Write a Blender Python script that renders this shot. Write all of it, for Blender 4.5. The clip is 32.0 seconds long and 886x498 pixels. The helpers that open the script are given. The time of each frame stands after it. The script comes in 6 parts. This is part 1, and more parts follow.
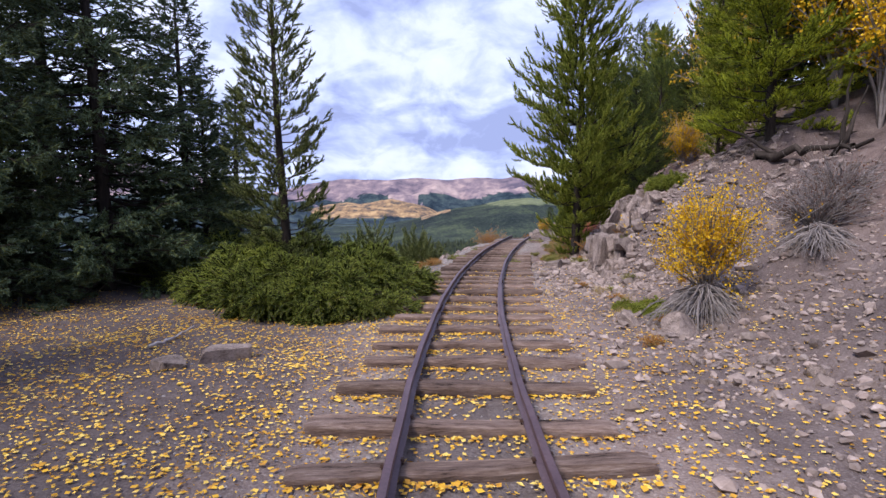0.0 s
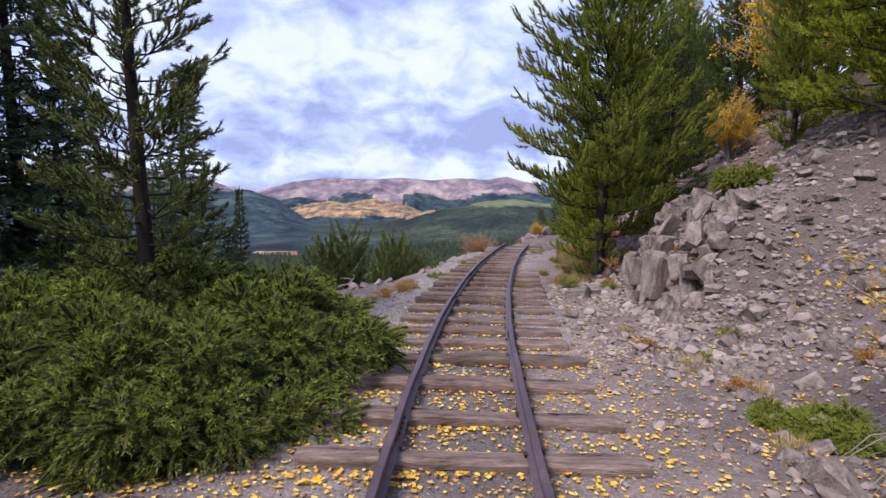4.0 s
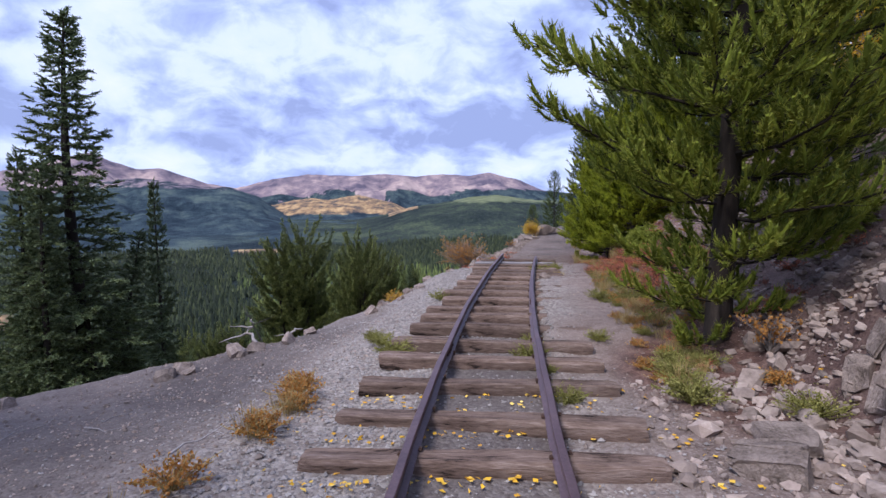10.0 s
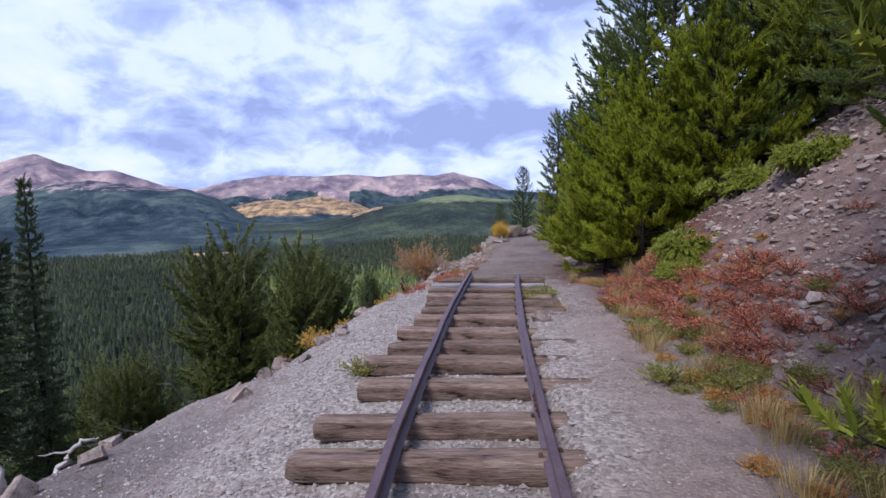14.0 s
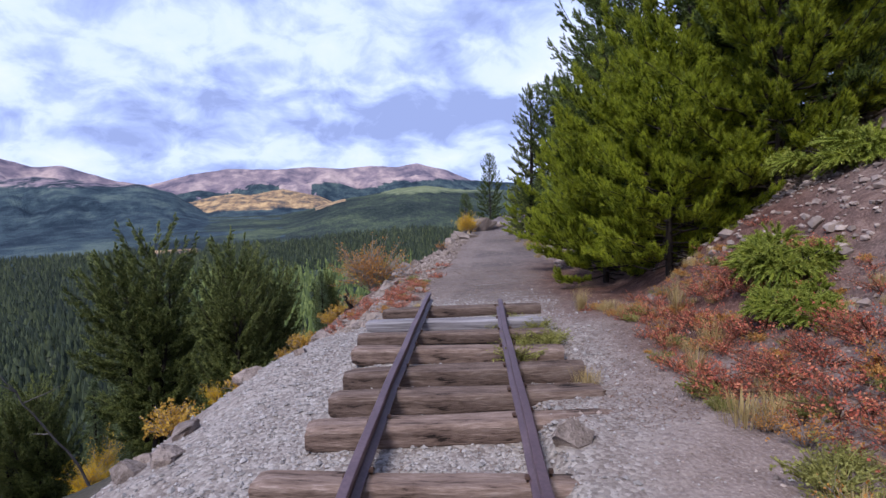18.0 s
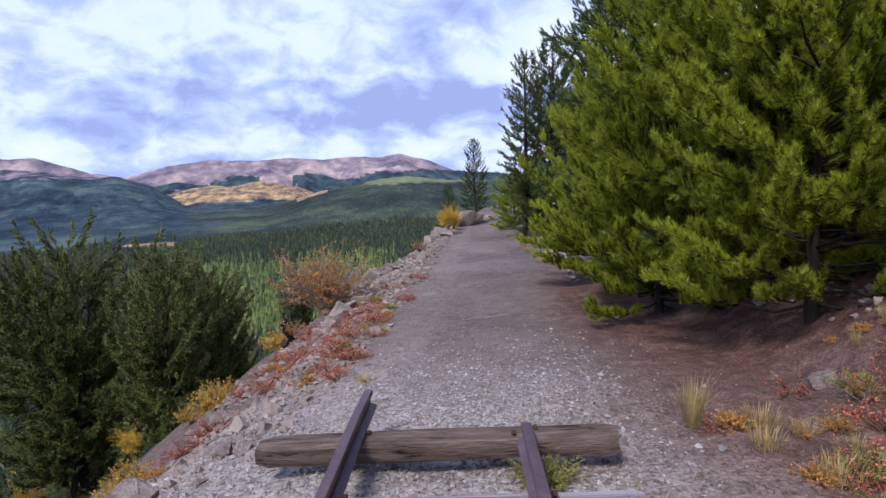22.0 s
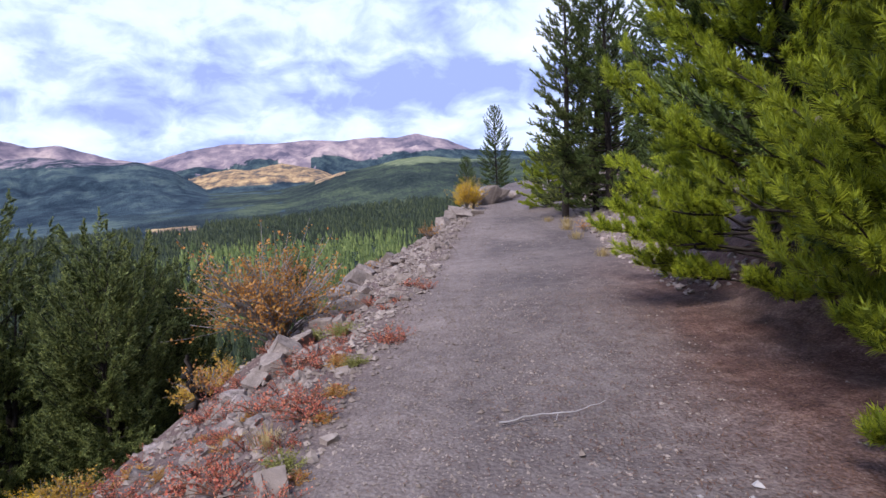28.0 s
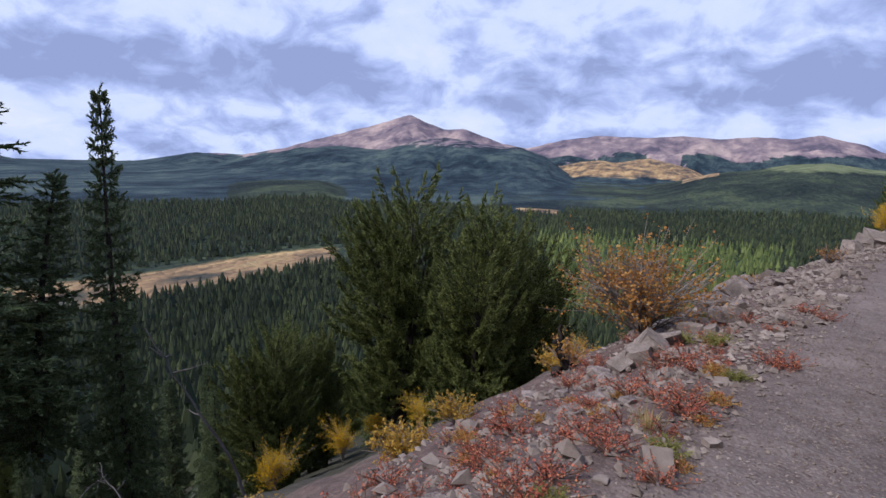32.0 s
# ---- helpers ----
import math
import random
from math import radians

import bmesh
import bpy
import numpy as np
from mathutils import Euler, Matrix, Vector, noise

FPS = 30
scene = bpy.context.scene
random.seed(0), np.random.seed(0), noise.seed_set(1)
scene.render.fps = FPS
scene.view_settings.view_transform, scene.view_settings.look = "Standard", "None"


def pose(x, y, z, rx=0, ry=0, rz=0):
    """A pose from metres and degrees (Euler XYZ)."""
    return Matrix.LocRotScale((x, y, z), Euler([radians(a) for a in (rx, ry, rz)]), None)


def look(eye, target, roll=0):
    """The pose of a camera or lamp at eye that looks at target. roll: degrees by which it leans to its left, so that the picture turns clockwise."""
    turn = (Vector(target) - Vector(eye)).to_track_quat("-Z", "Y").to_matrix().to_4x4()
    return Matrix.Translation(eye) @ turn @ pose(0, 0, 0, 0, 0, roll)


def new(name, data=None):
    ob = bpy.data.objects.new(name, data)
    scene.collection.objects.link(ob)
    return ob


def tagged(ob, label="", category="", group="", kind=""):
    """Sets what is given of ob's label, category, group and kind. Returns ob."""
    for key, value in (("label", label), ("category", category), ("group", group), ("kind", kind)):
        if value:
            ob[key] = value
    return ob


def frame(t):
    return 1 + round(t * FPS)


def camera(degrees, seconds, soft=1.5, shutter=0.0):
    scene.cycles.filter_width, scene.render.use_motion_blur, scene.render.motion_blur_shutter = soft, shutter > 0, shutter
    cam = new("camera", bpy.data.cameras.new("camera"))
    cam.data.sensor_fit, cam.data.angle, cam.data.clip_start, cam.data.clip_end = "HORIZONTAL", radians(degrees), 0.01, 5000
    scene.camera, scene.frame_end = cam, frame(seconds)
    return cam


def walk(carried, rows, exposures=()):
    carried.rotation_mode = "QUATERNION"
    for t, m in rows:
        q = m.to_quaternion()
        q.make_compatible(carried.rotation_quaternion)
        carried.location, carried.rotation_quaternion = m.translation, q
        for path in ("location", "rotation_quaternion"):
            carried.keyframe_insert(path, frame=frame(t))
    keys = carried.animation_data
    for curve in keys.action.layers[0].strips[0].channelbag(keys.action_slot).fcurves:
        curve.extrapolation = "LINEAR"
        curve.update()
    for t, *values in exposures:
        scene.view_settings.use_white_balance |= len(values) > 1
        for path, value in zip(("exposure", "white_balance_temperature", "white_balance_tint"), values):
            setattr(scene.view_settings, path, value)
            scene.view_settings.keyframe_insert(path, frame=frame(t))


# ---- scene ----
EXPOSE = 0.52
cam = camera(78.1, 32.0)
PATH = [
    (0.0, 0.112, -2.136, 1.705, 0.09, -4.59, 0.6),
    (0.5, 0.123, -1.507, 1.706, -0.17, -4.62, 0.2),
    (1.0, 0.118, -0.869, 1.677, -0.43, -4.62, 0.2),
    (1.5, 0.14, -0.281, 1.678, -0.55, -4.53, 0.2),
    (2.0, 0.168, 0.331, 1.706, -0.86, -4.53, 0.1),
    (2.5, 0.157, 0.889, 1.69, -0.86, -4.59, 0.1),
    (3.0, 0.197, 1.412, 1.695, -0.92, -4.67, 0.1),
    (3.5, 0.225, 1.996, 1.695, -1.32, -4.62, -0.2),
    (4.0, 0.256, 2.606, 1.715, -1.52, -4.56, -0.2),
    (4.5, 0.324, 3.207, 1.733, -1.87, -4.59, -0.5),
    (6.5, 0.462, 5.732, 1.607, -2.62, -4.53, -0.6),
    (7.0, 0.499, 6.277, 1.632, -2.59, -4.65, -0.6),
    (7.5, 0.548, 6.872, 1.644, -2.65, -4.76, -0.4),
    (8.0, 0.577, 7.497, 1.656, -2.44, -4.9, -0.3),
    (8.5, 0.631, 8.093, 1.671, -2.53, -4.85, -0.4),
    (9.0, 0.698, 8.659, 1.679, -2.73, -4.85, -0.2),
    (9.5, 0.772, 9.231, 1.687, -2.88, -4.99, 0.1),
    (10.0, 0.88, 9.81, 1.689, -3.28, -4.96, 0.2),
    (10.5, 0.959, 10.365, 1.674, -3.57, -5.02, 0.5),
    (11.0, 1.044, 10.906, 1.652, -3.97, -5.05, 0.4),
    (11.5, 1.146, 11.558, 1.629, -4.17, -5.13, 0.6),
    (12.0, 1.25, 12.191, 1.638, -4.64, -5.08, 0.8),
    (12.5, 1.353, 12.854, 1.63, -6.25, -4.79, 0.5),
    (13.0, 1.454, 13.502, 1.64, -6.39, -4.9, 0.6),
    (13.5, 1.546, 14.065, 1.623, -6.63, -4.96, 0.6),
    (15.5, 1.8, 15.799, 1.579, -8.0, -5.19, 1.5),
    (16.0, 1.894, 16.336, 1.553, -8.58, -5.28, 1.4),
    (16.5, 2.015, 16.868, 1.551, -9.83, -5.36, 1.4),
    (17.0, 2.158, 17.438, 1.552, -10.04, -5.54, 1.6),
    (17.5, 2.307, 17.949, 1.569, -10.3, -5.8, 1.6),
    (18.0, 2.417, 18.428, 1.566, -10.72, -6.0, 1.7),
    (18.5, 2.538, 18.948, 1.567, -10.99, -6.2, 1.8),
    (19.0, 2.665, 19.497, 1.559, -11.34, -6.37, 1.8),
    (19.5, 2.775, 20.01, 1.559, -11.58, -6.49, 1.9),
    (20.0, 2.904, 20.466, 1.534, -11.88, -6.38, 1.6),
    (20.5, 3.046, 21.036, 1.518, -12.08, -6.46, 1.5),
    (21.0, 3.162, 21.603, 1.486, -12.23, -6.63, 1.3),
    (21.5, 3.309, 22.1, 1.486, -12.45, -6.83, 2.0),
    (22.0, 3.406, 22.556, 1.497, -12.52, -7.07, 2.1),
    (22.5, 3.505, 22.993, 1.481, -12.54, -7.07, 2.2),
    (23.0, 3.594, 23.456, 1.456, -12.6, -7.15, 2.1),
    (23.5, 3.684, 23.861, 1.433, -12.57, -7.24, 2.1),
    (24.0, 3.777, 24.249, 1.41, -12.66, -7.12, 2.0),
    (24.5, 3.906, 24.767, 1.39, -12.59, -7.7, 2.7),
    (25.0, 4.018, 25.225, 1.345, -12.54, -8.02, 2.8),
    (25.5, 4.112, 25.636, 1.312, -12.67, -8.22, 2.8),
    (27.5, 4.44, 26.944, 1.105, -12.73, -9.21, 3.3),
    (28.0, 4.495, 27.231, 1.065, -10.66, -9.09, 3.23),
    (28.5, 4.478, 27.48, 1.065, -7.35, -8.85, 3.33),
    (29.0, 4.396, 27.667, 1.065, -2.07, -8.77, 3.1),
    (29.5, 4.329, 27.714, 1.065, 4.07, -8.89, 2.63),
    (30.0, 4.314, 27.661, 1.065, 9.84, -8.96, 1.51),
    (30.5, 4.284, 27.537, 1.065, 14.12, -8.97, 0.32),
    (31.0, 4.215, 27.34, 1.065, 18.49, -9.0, -0.42),
    (31.5, 4.168, 27.127, 1.065, 22.5, -9.08, -1.14),
    (32.0, 4.126, 26.942, 1.065, 26.06, -9.28, -1.75),
]
walk(cam, [(t, pose(x, y, z, 90 + pitch, roll, yaw)) for t, x, y, z, yaw, pitch, roll in PATH],
     exposures=[(0.0, EXPOSE + 0.06, 6500, 16), (7.0, EXPOSE - 0.04, 6300, 15), (12.0, EXPOSE - 0.07, 6100, 14), (25.0, EXPOSE, 6100, 14), (28.0, EXPOSE + 0.15, 6150, 13), (29.0, EXPOSE, 6200, 12), (31.0, EXPOSE - 0.36, 6350, 11), (32.0, EXPOSE - 0.34, 6350, 11)])

# ---- world and sun ----
SUN_EL, SUN_AZ = 52.0, -138.0          # degrees above the horizon; clockwise from straight ahead
world = bpy.data.worlds.new("sky")
scene.world = world
world.use_nodes = True
wn, wl = world.node_tree.nodes, world.node_tree.links
wn.clear()


def wnode(kind, **sets):
    n = wn.new(kind)
    for k, v in sets.items():
        n.inputs[k].default_value = v
    return n


def wmath(op, a, b):
    n = wn.new("ShaderNodeMath")
    n.operation = op
    for i, v in enumerate((a, b)):
        if isinstance(v, (int, float)):
            n.inputs[i].default_value = v
        else:
            wl.new(v, n.inputs[i])
    return n.outputs[0]


w_sky = wn.new("ShaderNodeTexSky")
w_sky.sky_type = "NISHITA"
w_sky.sun_disc = False
w_sky.sun_elevation, w_sky.sun_rotation = radians(SUN_EL), radians(SUN_AZ)
w_tc = wn.new("ShaderNodeTexCoord")
w_sep = wn.new("ShaderNodeSeparateXYZ")
wl.new(w_tc.outputs["Generated"], w_sep.inputs[0])
w_up = wmath("MAXIMUM", wmath("ADD", w_sep.outputs[2], 0.5), 0.1)
w_plane = wn.new("ShaderNodeCombineXYZ")
wl.new(wmath("DIVIDE", w_sep.outputs[0], w_up), w_plane.inputs[0])
wl.new(wmath("DIVIDE", w_sep.outputs[1], w_up), w_plane.inputs[1])
w_big = wnode("ShaderNodeTexNoise", Scale=2.5, Detail=9.0, Roughness=0.52, Distortion=0.35)
w_fine = wnode("ShaderNodeTexNoise", Scale=8.0, Detail=10.0, Roughness=0.58, Distortion=0.45)
wl.new(w_plane.outputs[0], w_big.inputs["Vector"])
wl.new(w_plane.outputs[0], w_fine.inputs["Vector"])
w_body = wmath("ADD", wmath("MULTIPLY", w_big.outputs[0], 0.62), wmath("MULTIPLY", w_fine.outputs[0], 0.38))
w_rows = wn.new("ShaderNodeValToRGB")          # rows of cloud: white low down, a grey shelf, white again above
_rows = ((0.0, 0.56), (0.07, 0.62), (0.11, 0.40), (0.155, 0.38), (0.19, 0.56), (0.25, 0.60), (0.32, 0.47), (0.6, 0.50))
while len(w_rows.color_ramp.elements) < len(_rows):
    w_rows.color_ramp.elements.new(0.5)
for e, (p, g) in zip(w_rows.color_ramp.elements, _rows):
    e.position, e.color = p, (g, g, g, 1)
w_lift = wmath("ADD", w_sep.outputs[2], wmath("MULTIPLY", wmath("SUBTRACT", w_big.outputs[0], 0.5), 0.10))
wl.new(w_lift, w_rows.inputs[0])
w_body = wmath("ADD", w_body, wmath("MULTIPLY", wmath("SUBTRACT", w_rows.outputs[0], 0.5), 0.52))
w_body = wmath("ADD", wmath("MULTIPLY", wmath("SUBTRACT", w_body, 0.525), 1.3), 0.525)
w_tone = wn.new("ShaderNodeValToRGB")
for e, (p, c) in zip((w_tone.color_ramp.elements[0], w_tone.color_ramp.elements[1], w_tone.color_ramp.elements.new(0.5),
                      w_tone.color_ramp.elements.new(0.56)),
                     ((0.40, (0.33, 0.41, 0.71, 1)), (0.65, (0.91, 0.96, 1.08, 1)), (0.485, (0.47, 0.58, 0.96, 1)), (0.565, (0.69, 0.80, 1.10, 1)))):
    e.position, e.color = p, c
wl.new(w_body, w_tone.inputs[0])
w_gap = wn.new("ShaderNodeMapRange")
wl.new(w_fine.outputs[0], w_gap.inputs[0])
w_gap.inputs[1].default_value, w_gap.inputs[2].default_value = 0.20, 0.27
w_bg_sky, w_bg_cloud = wnode("ShaderNodeBackground", Strength=0.15), wnode("ShaderNodeBackground", Strength=0.83)
wl.new(w_sky.outputs[0], w_bg_sky.inputs[0])
wl.new(w_tone.outputs[0], w_bg_cloud.inputs[0])
w_mix, w_out = wn.new("ShaderNodeMixShader"), wn.new("ShaderNodeOutputWorld")
wl.new(w_gap.outputs[0], w_mix.inputs[0])
wl.new(w_bg_sky.outputs[0], w_mix.inputs[1])
wl.new(w_bg_cloud.outputs[0], w_mix.inputs[2])
wl.new(w_mix.outputs[0], w_out.inputs[0])

sun_data = bpy.data.lights.new("sun", "SUN")
sun_data.energy, sun_data.angle, sun_data.color = 2.75, radians(16), (1.0, 0.945, 0.885)
sun = new("sun", sun_data)
_az, _el = radians(SUN_AZ), radians(SUN_EL)
sun.matrix_world = look((math.sin(_az) * math.cos(_el) * 60, 15 + math.cos(_az) * math.cos(_el) * 60, math.sin(_el) * 60), (0, 15, 0))


# ---- materials ----
def ramp_of(nt, stops):
    r = nt.nodes.new("ShaderNodeValToRGB")
    el = r.color_ramp.elements
    while len(el) < len(stops):
        el.new(0.5)
    for e, (p, c) in zip(el, stops):
        e.position, e.color = p, (*c, 1)
    return r


def noise_of(nt, vec, scale, detail=4.0, rough=0.6, stretch=None):
    n = nt.nodes.new("ShaderNodeTexNoise")
    n.inputs["Scale"].default_value, n.inputs["Detail"].default_value, n.inputs["Roughness"].default_value = scale, detail, rough
    if stretch:
        m = nt.nodes.new("ShaderNodeMapping")
        m.inputs["Scale"].default_value = stretch
        nt.links.new(vec, m.inputs["Vector"])
        vec = m.outputs[0]
    nt.links.new(vec, n.inputs["Vector"])
    return n.outputs[0]


def mix_of(nt, f, a, b, mode="MIX"):
    m = nt.nodes.new("ShaderNodeMix")
    m.data_type, m.blend_type = "RGBA", mode
    for sock, v in ((m.inputs[0], f), (m.inputs[6], a), (m.inputs[7], b)):
        if isinstance(v, (int, float)):
            sock.default_value = v
        elif isinstance(v, tuple):
            sock.default_value = (*v, 1)
        else:
            nt.links.new(v, sock)
    return m.outputs[2]


def math_of(nt, op, a, b=0.0):
    n = nt.nodes.new("ShaderNodeMath")
    n.operation = op
    for i, v in enumerate((a, b)):
        if isinstance(v, (int, float)):
            n.inputs[i].default_value = v
        else:
            nt.links.new(v, n.inputs[i])
    return n.outputs[0]


def range_of(nt, v, a, b, c=0.0, d=1.0):
    n = nt.nodes.new("ShaderNodeMapRange")
    nt.links.new(v, n.inputs[0])
    for i, x in enumerate((a, b, c, d)):
        n.inputs[1 + i].default_value = x
    return n.outputs[0]


def bump_of(nt, h, strength, dist):
    b = nt.nodes.new("ShaderNodeBump")
    b.inputs["Strength"].default_value, b.inputs["Distance"].default_value = strength, dist
    nt.links.new(h, b.inputs["Height"])
    return b.outputs[0]


def begin(name, rough=0.9, spec=0.25, metal=0.0):
    m = bpy.data.materials.new(name)
    m.use_nodes = True
    nt = m.node_tree
    bsdf = nt.nodes["Principled BSDF"]
    bsdf.inputs["Roughness"].default_value, bsdf.inputs["Specular IOR Level"].default_value = rough, spec
    bsdf.inputs["Metallic"].default_value = metal
    tc = nt.nodes.new("ShaderNodeTexCoord")
    return m, nt, bsdf, tc.outputs["Object"]


def leafy(name, dark, mid, light, rough=0.55, spec=0.3, translucent=0.0, patch=1.3, grainy=0.5):
    """Foliage: each needle or leaf has its own shade, with larger patches over the plant."""
    m, nt, bsdf, co = begin(name, rough, spec)
    geo = nt.nodes.new("ShaderNodeNewGeometry")
    info = nt.nodes.new("ShaderNodeObjectInfo")
    f = math_of(nt, "ADD", math_of(nt, "MULTIPLY", geo.outputs["Random Per Island"], grainy),
                math_of(nt, "MULTIPLY", noise_of(nt, co, patch, 3), 1 - grainy))
    c = ramp_of(nt, ((0.15, dark), (0.5, mid), (0.85, light)))
    nt.links.new(f, c.inputs[0])
    hsv = nt.nodes.new("ShaderNodeHueSaturation")
    nt.links.new(c.outputs[0], hsv.inputs["Color"])
    nt.links.new(range_of(nt, info.outputs["Random"], 0, 1, 0.85, 1.15), hsv.inputs["Value"])
    nt.links.new(hsv.outputs[0], bsdf.inputs["Base Color"])
    if translucent:
        tr, mx = nt.nodes.new("ShaderNodeBsdfTranslucent"), nt.nodes.new("ShaderNodeMixShader")
        nt.links.new(hsv.outputs[0], tr.inputs["Color"])
        mx.inputs[0].default_value = translucent
        nt.links.new(bsdf.outputs[0], mx.inputs[1])
        nt.links.new(tr.outputs[0], mx.inputs[2])
        nt.links.new(mx.outputs[0], nt.nodes["Material Output"].inputs[0])
    return m


def rough_surface(name, stops, scale, fine, rough=0.9, bump=0.5, dist=0.02, stretch=None, spec=0.25, metal=0.0, vary=0.15):
    """Stone, bark, wood, iron: two scales of noise for colour and relief."""
    m, nt, bsdf, co = begin(name, rough, spec, metal)
    a, b = noise_of(nt, co, scale, 5, 0.6, stretch), noise_of(nt, co, fine, 6, 0.65, stretch)
    f = math_of(nt, "ADD", math_of(nt, "MULTIPLY", a, 0.6), math_of(nt, "MULTIPLY", b, 0.4))
    c = ramp_of(nt, stops)
    nt.links.new(f, c.inputs[0])
    info = nt.nodes.new("ShaderNodeObjectInfo")
    geo = nt.nodes.new("ShaderNodeNewGeometry")
    hsv = nt.nodes.new("ShaderNodeHueSaturation")
    nt.links.new(c.outputs[0], hsv.inputs["Color"])
    r = math_of(nt, "FRACT", math_of(nt, "ADD", info.outputs["Random"], geo.outputs["Random Per Island"]))
    nt.links.new(range_of(nt, r, 0, 1, 1 - vary, 1 + vary), hsv.inputs["Value"])
    nt.links.new(hsv.outputs[0], bsdf.inputs["Base Color"])
    nt.links.new(bump_of(nt, f, bump, dist), bsdf.inputs["Normal"])
    return m


M_NEEDLE_DARK = leafy("spruce_needles", (0.045, 0.075, 0.05), (0.095, 0.145, 0.09), (0.17, 0.23, 0.13), translucent=0.25)
M_NEEDLE = leafy("pine_needles", (0.085, 0.11, 0.022), (0.26, 0.295, 0.048), (0.50, 0.50, 0.08), translucent=0.46)
M_NEEDLE_MID = leafy("green_pine_needles", (0.045, 0.072, 0.018), (0.12, 0.17, 0.036), (0.25, 0.31, 0.06), patch=2.5, grainy=0.35, translucent=0.22)
M_NEEDLE_BRIGHT = leafy("young_pine_needles", (0.085, 0.115, 0.012), (0.335, 0.385, 0.027), (0.63, 0.66, 0.052), patch=4.5, grainy=0.35, translucent=0.46)
M_SPIRE = leafy("spire_needles", (0.055, 0.082, 0.045), (0.13, 0.17, 0.085), (0.23, 0.28, 0.13), translucent=0.25)
M_JUNIPER = leafy("juniper_needles", (0.07, 0.10, 0.02), (0.22, 0.27, 0.045), (0.48, 0.50, 0.09), patch=2.2, grainy=0.3, translucent=0.4)
# darker colours for shoot cores: shade inside the foliage, painted in for depth
M_CORE_SHADE = leafy("inner_needle_shade", (0.032, 0.044, 0.018), (0.065, 0.084, 0.032), (0.11, 0.13, 0.045), rough=0.8, spec=0.1)
M_SOFT_CORE_SHADE = leafy("soft_needle_shade", (0.05, 0.07, 0.012), (0.12, 0.15, 0.02), (0.2, 0.23, 0.03), rough=0.8, spec=0.1)
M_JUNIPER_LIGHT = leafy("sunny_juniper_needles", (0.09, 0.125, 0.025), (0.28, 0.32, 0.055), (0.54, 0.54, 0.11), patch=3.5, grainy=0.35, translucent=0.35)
# near-black plume cores that paint shade into the bush's gaps
M_JUNIPER_SHADE = leafy("juniper_core_shade", (0.02, 0.027, 0.010), (0.04, 0.05, 0.016), (0.08, 0.07, 0.03), rough=0.85, spec=0.1)
# broad tone patches stand in for woodland lit between clouds
M_FOREST = leafy("far_conifers", (0.016, 0.025, 0.016), (0.038, 0.052, 0.025), (0.105, 0.125, 0.048), patch=0.009, grainy=0.42)
# paler copy of the conifer colour, painted for a sunlit stand
M_FOREST_SUNLIT = leafy("sunlit_conifers", (0.05, 0.075, 0.026), (0.11, 0.145, 0.042), (0.22, 0.26, 0.075), patch=0.012)
M_YELLOW = leafy("yellow_leaves", (0.48, 0.26, 0.012), (0.76, 0.47, 0.015), (0.90, 0.64, 0.03), rough=0.6, translucent=0.3)
M_GOLD = leafy("golden_brown_leaves", (0.32, 0.17, 0.03), (0.53, 0.32, 0.045), (0.68, 0.46, 0.09), rough=0.6, translucent=0.25)
M_ORANGE = leafy("orange_leaves", (0.26, 0.11, 0.03), (0.47, 0.215, 0.05), (0.62, 0.36, 0.10), rough=0.6, translucent=0.25)
M_RED = leafy("red_leaves", (0.26, 0.062, 0.045), (0.53, 0.14, 0.085), (0.66, 0.36, 0.19), rough=0.6, translucent=0.2)
M_LITTER = leafy("fallen_aspen_leaves", (0.42, 0.18, 0.035), (0.76, 0.44, 0.03), (0.90, 0.70, 0.20), rough=0.6, patch=0.9)
M_GRASS = leafy("dry_grass", (0.24, 0.17, 0.07), (0.42, 0.31, 0.13), (0.56, 0.46, 0.24), rough=0.7, translucent=0.2)
M_SAGE = leafy("grey_green_herb", (0.11, 0.11, 0.03), (0.24, 0.235, 0.06), (0.40, 0.38, 0.13), rough=0.7, translucent=0.2)
M_RUSTY = leafy("rust_brown_leaves", (0.07, 0.035, 0.025), (0.15, 0.075, 0.05), (0.24, 0.14, 0.09), rough=0.7, translucent=0.15)
M_LIMBER = leafy("olive_pine_needles", (0.066, 0.083, 0.024), (0.165, 0.192, 0.052), (0.33, 0.35, 0.10), translucent=0.2)
M_BARK = rough_surface("bark", ((0.3, (0.012, 0.009, 0.008)), (0.5, (0.032, 0.025, 0.021)), (0.7, (0.075, 0.06, 0.052))), 3, 22, 0.95, 0.8, 0.03, (1, 1, 0.25))
M_TWIG = rough_surface("grey_twigs", ((0.3, (0.13, 0.11, 0.10)), (0.6, (0.28, 0.25, 0.24)), (0.8, (0.42, 0.39, 0.38))), 4, 30, 0.9, 0.4, 0.01)
M_ROCK = rough_surface("grey_granite", ((0.34, (0.07, 0.056, 0.049)), (0.46, (0.235, 0.186, 0.164)), (0.60, (0.39, 0.32, 0.287)), (0.74, (0.32, 0.222, 0.165))), 1.6, 12, 0.92, 0.9, 0.06, vary=0.25)
M_BALLAST = rough_surface("ballast_stone", ((0.28, (0.15, 0.136, 0.134)), (0.5, (0.295, 0.272, 0.266)), (0.75, (0.46, 0.43, 0.415))), 3, 30, 0.92, 0.4, 0.01, vary=0.26)
M_BOULDER = rough_surface("brown_weathered_rock", ((0.28, (0.10, 0.08, 0.07)), (0.48, (0.22, 0.175, 0.15)), (0.64, (0.34, 0.28, 0.245)), (0.80, (0.30, 0.20, 0.145))), 1.2, 9, 0.94, 0.8, 0.06, vary=0.15)
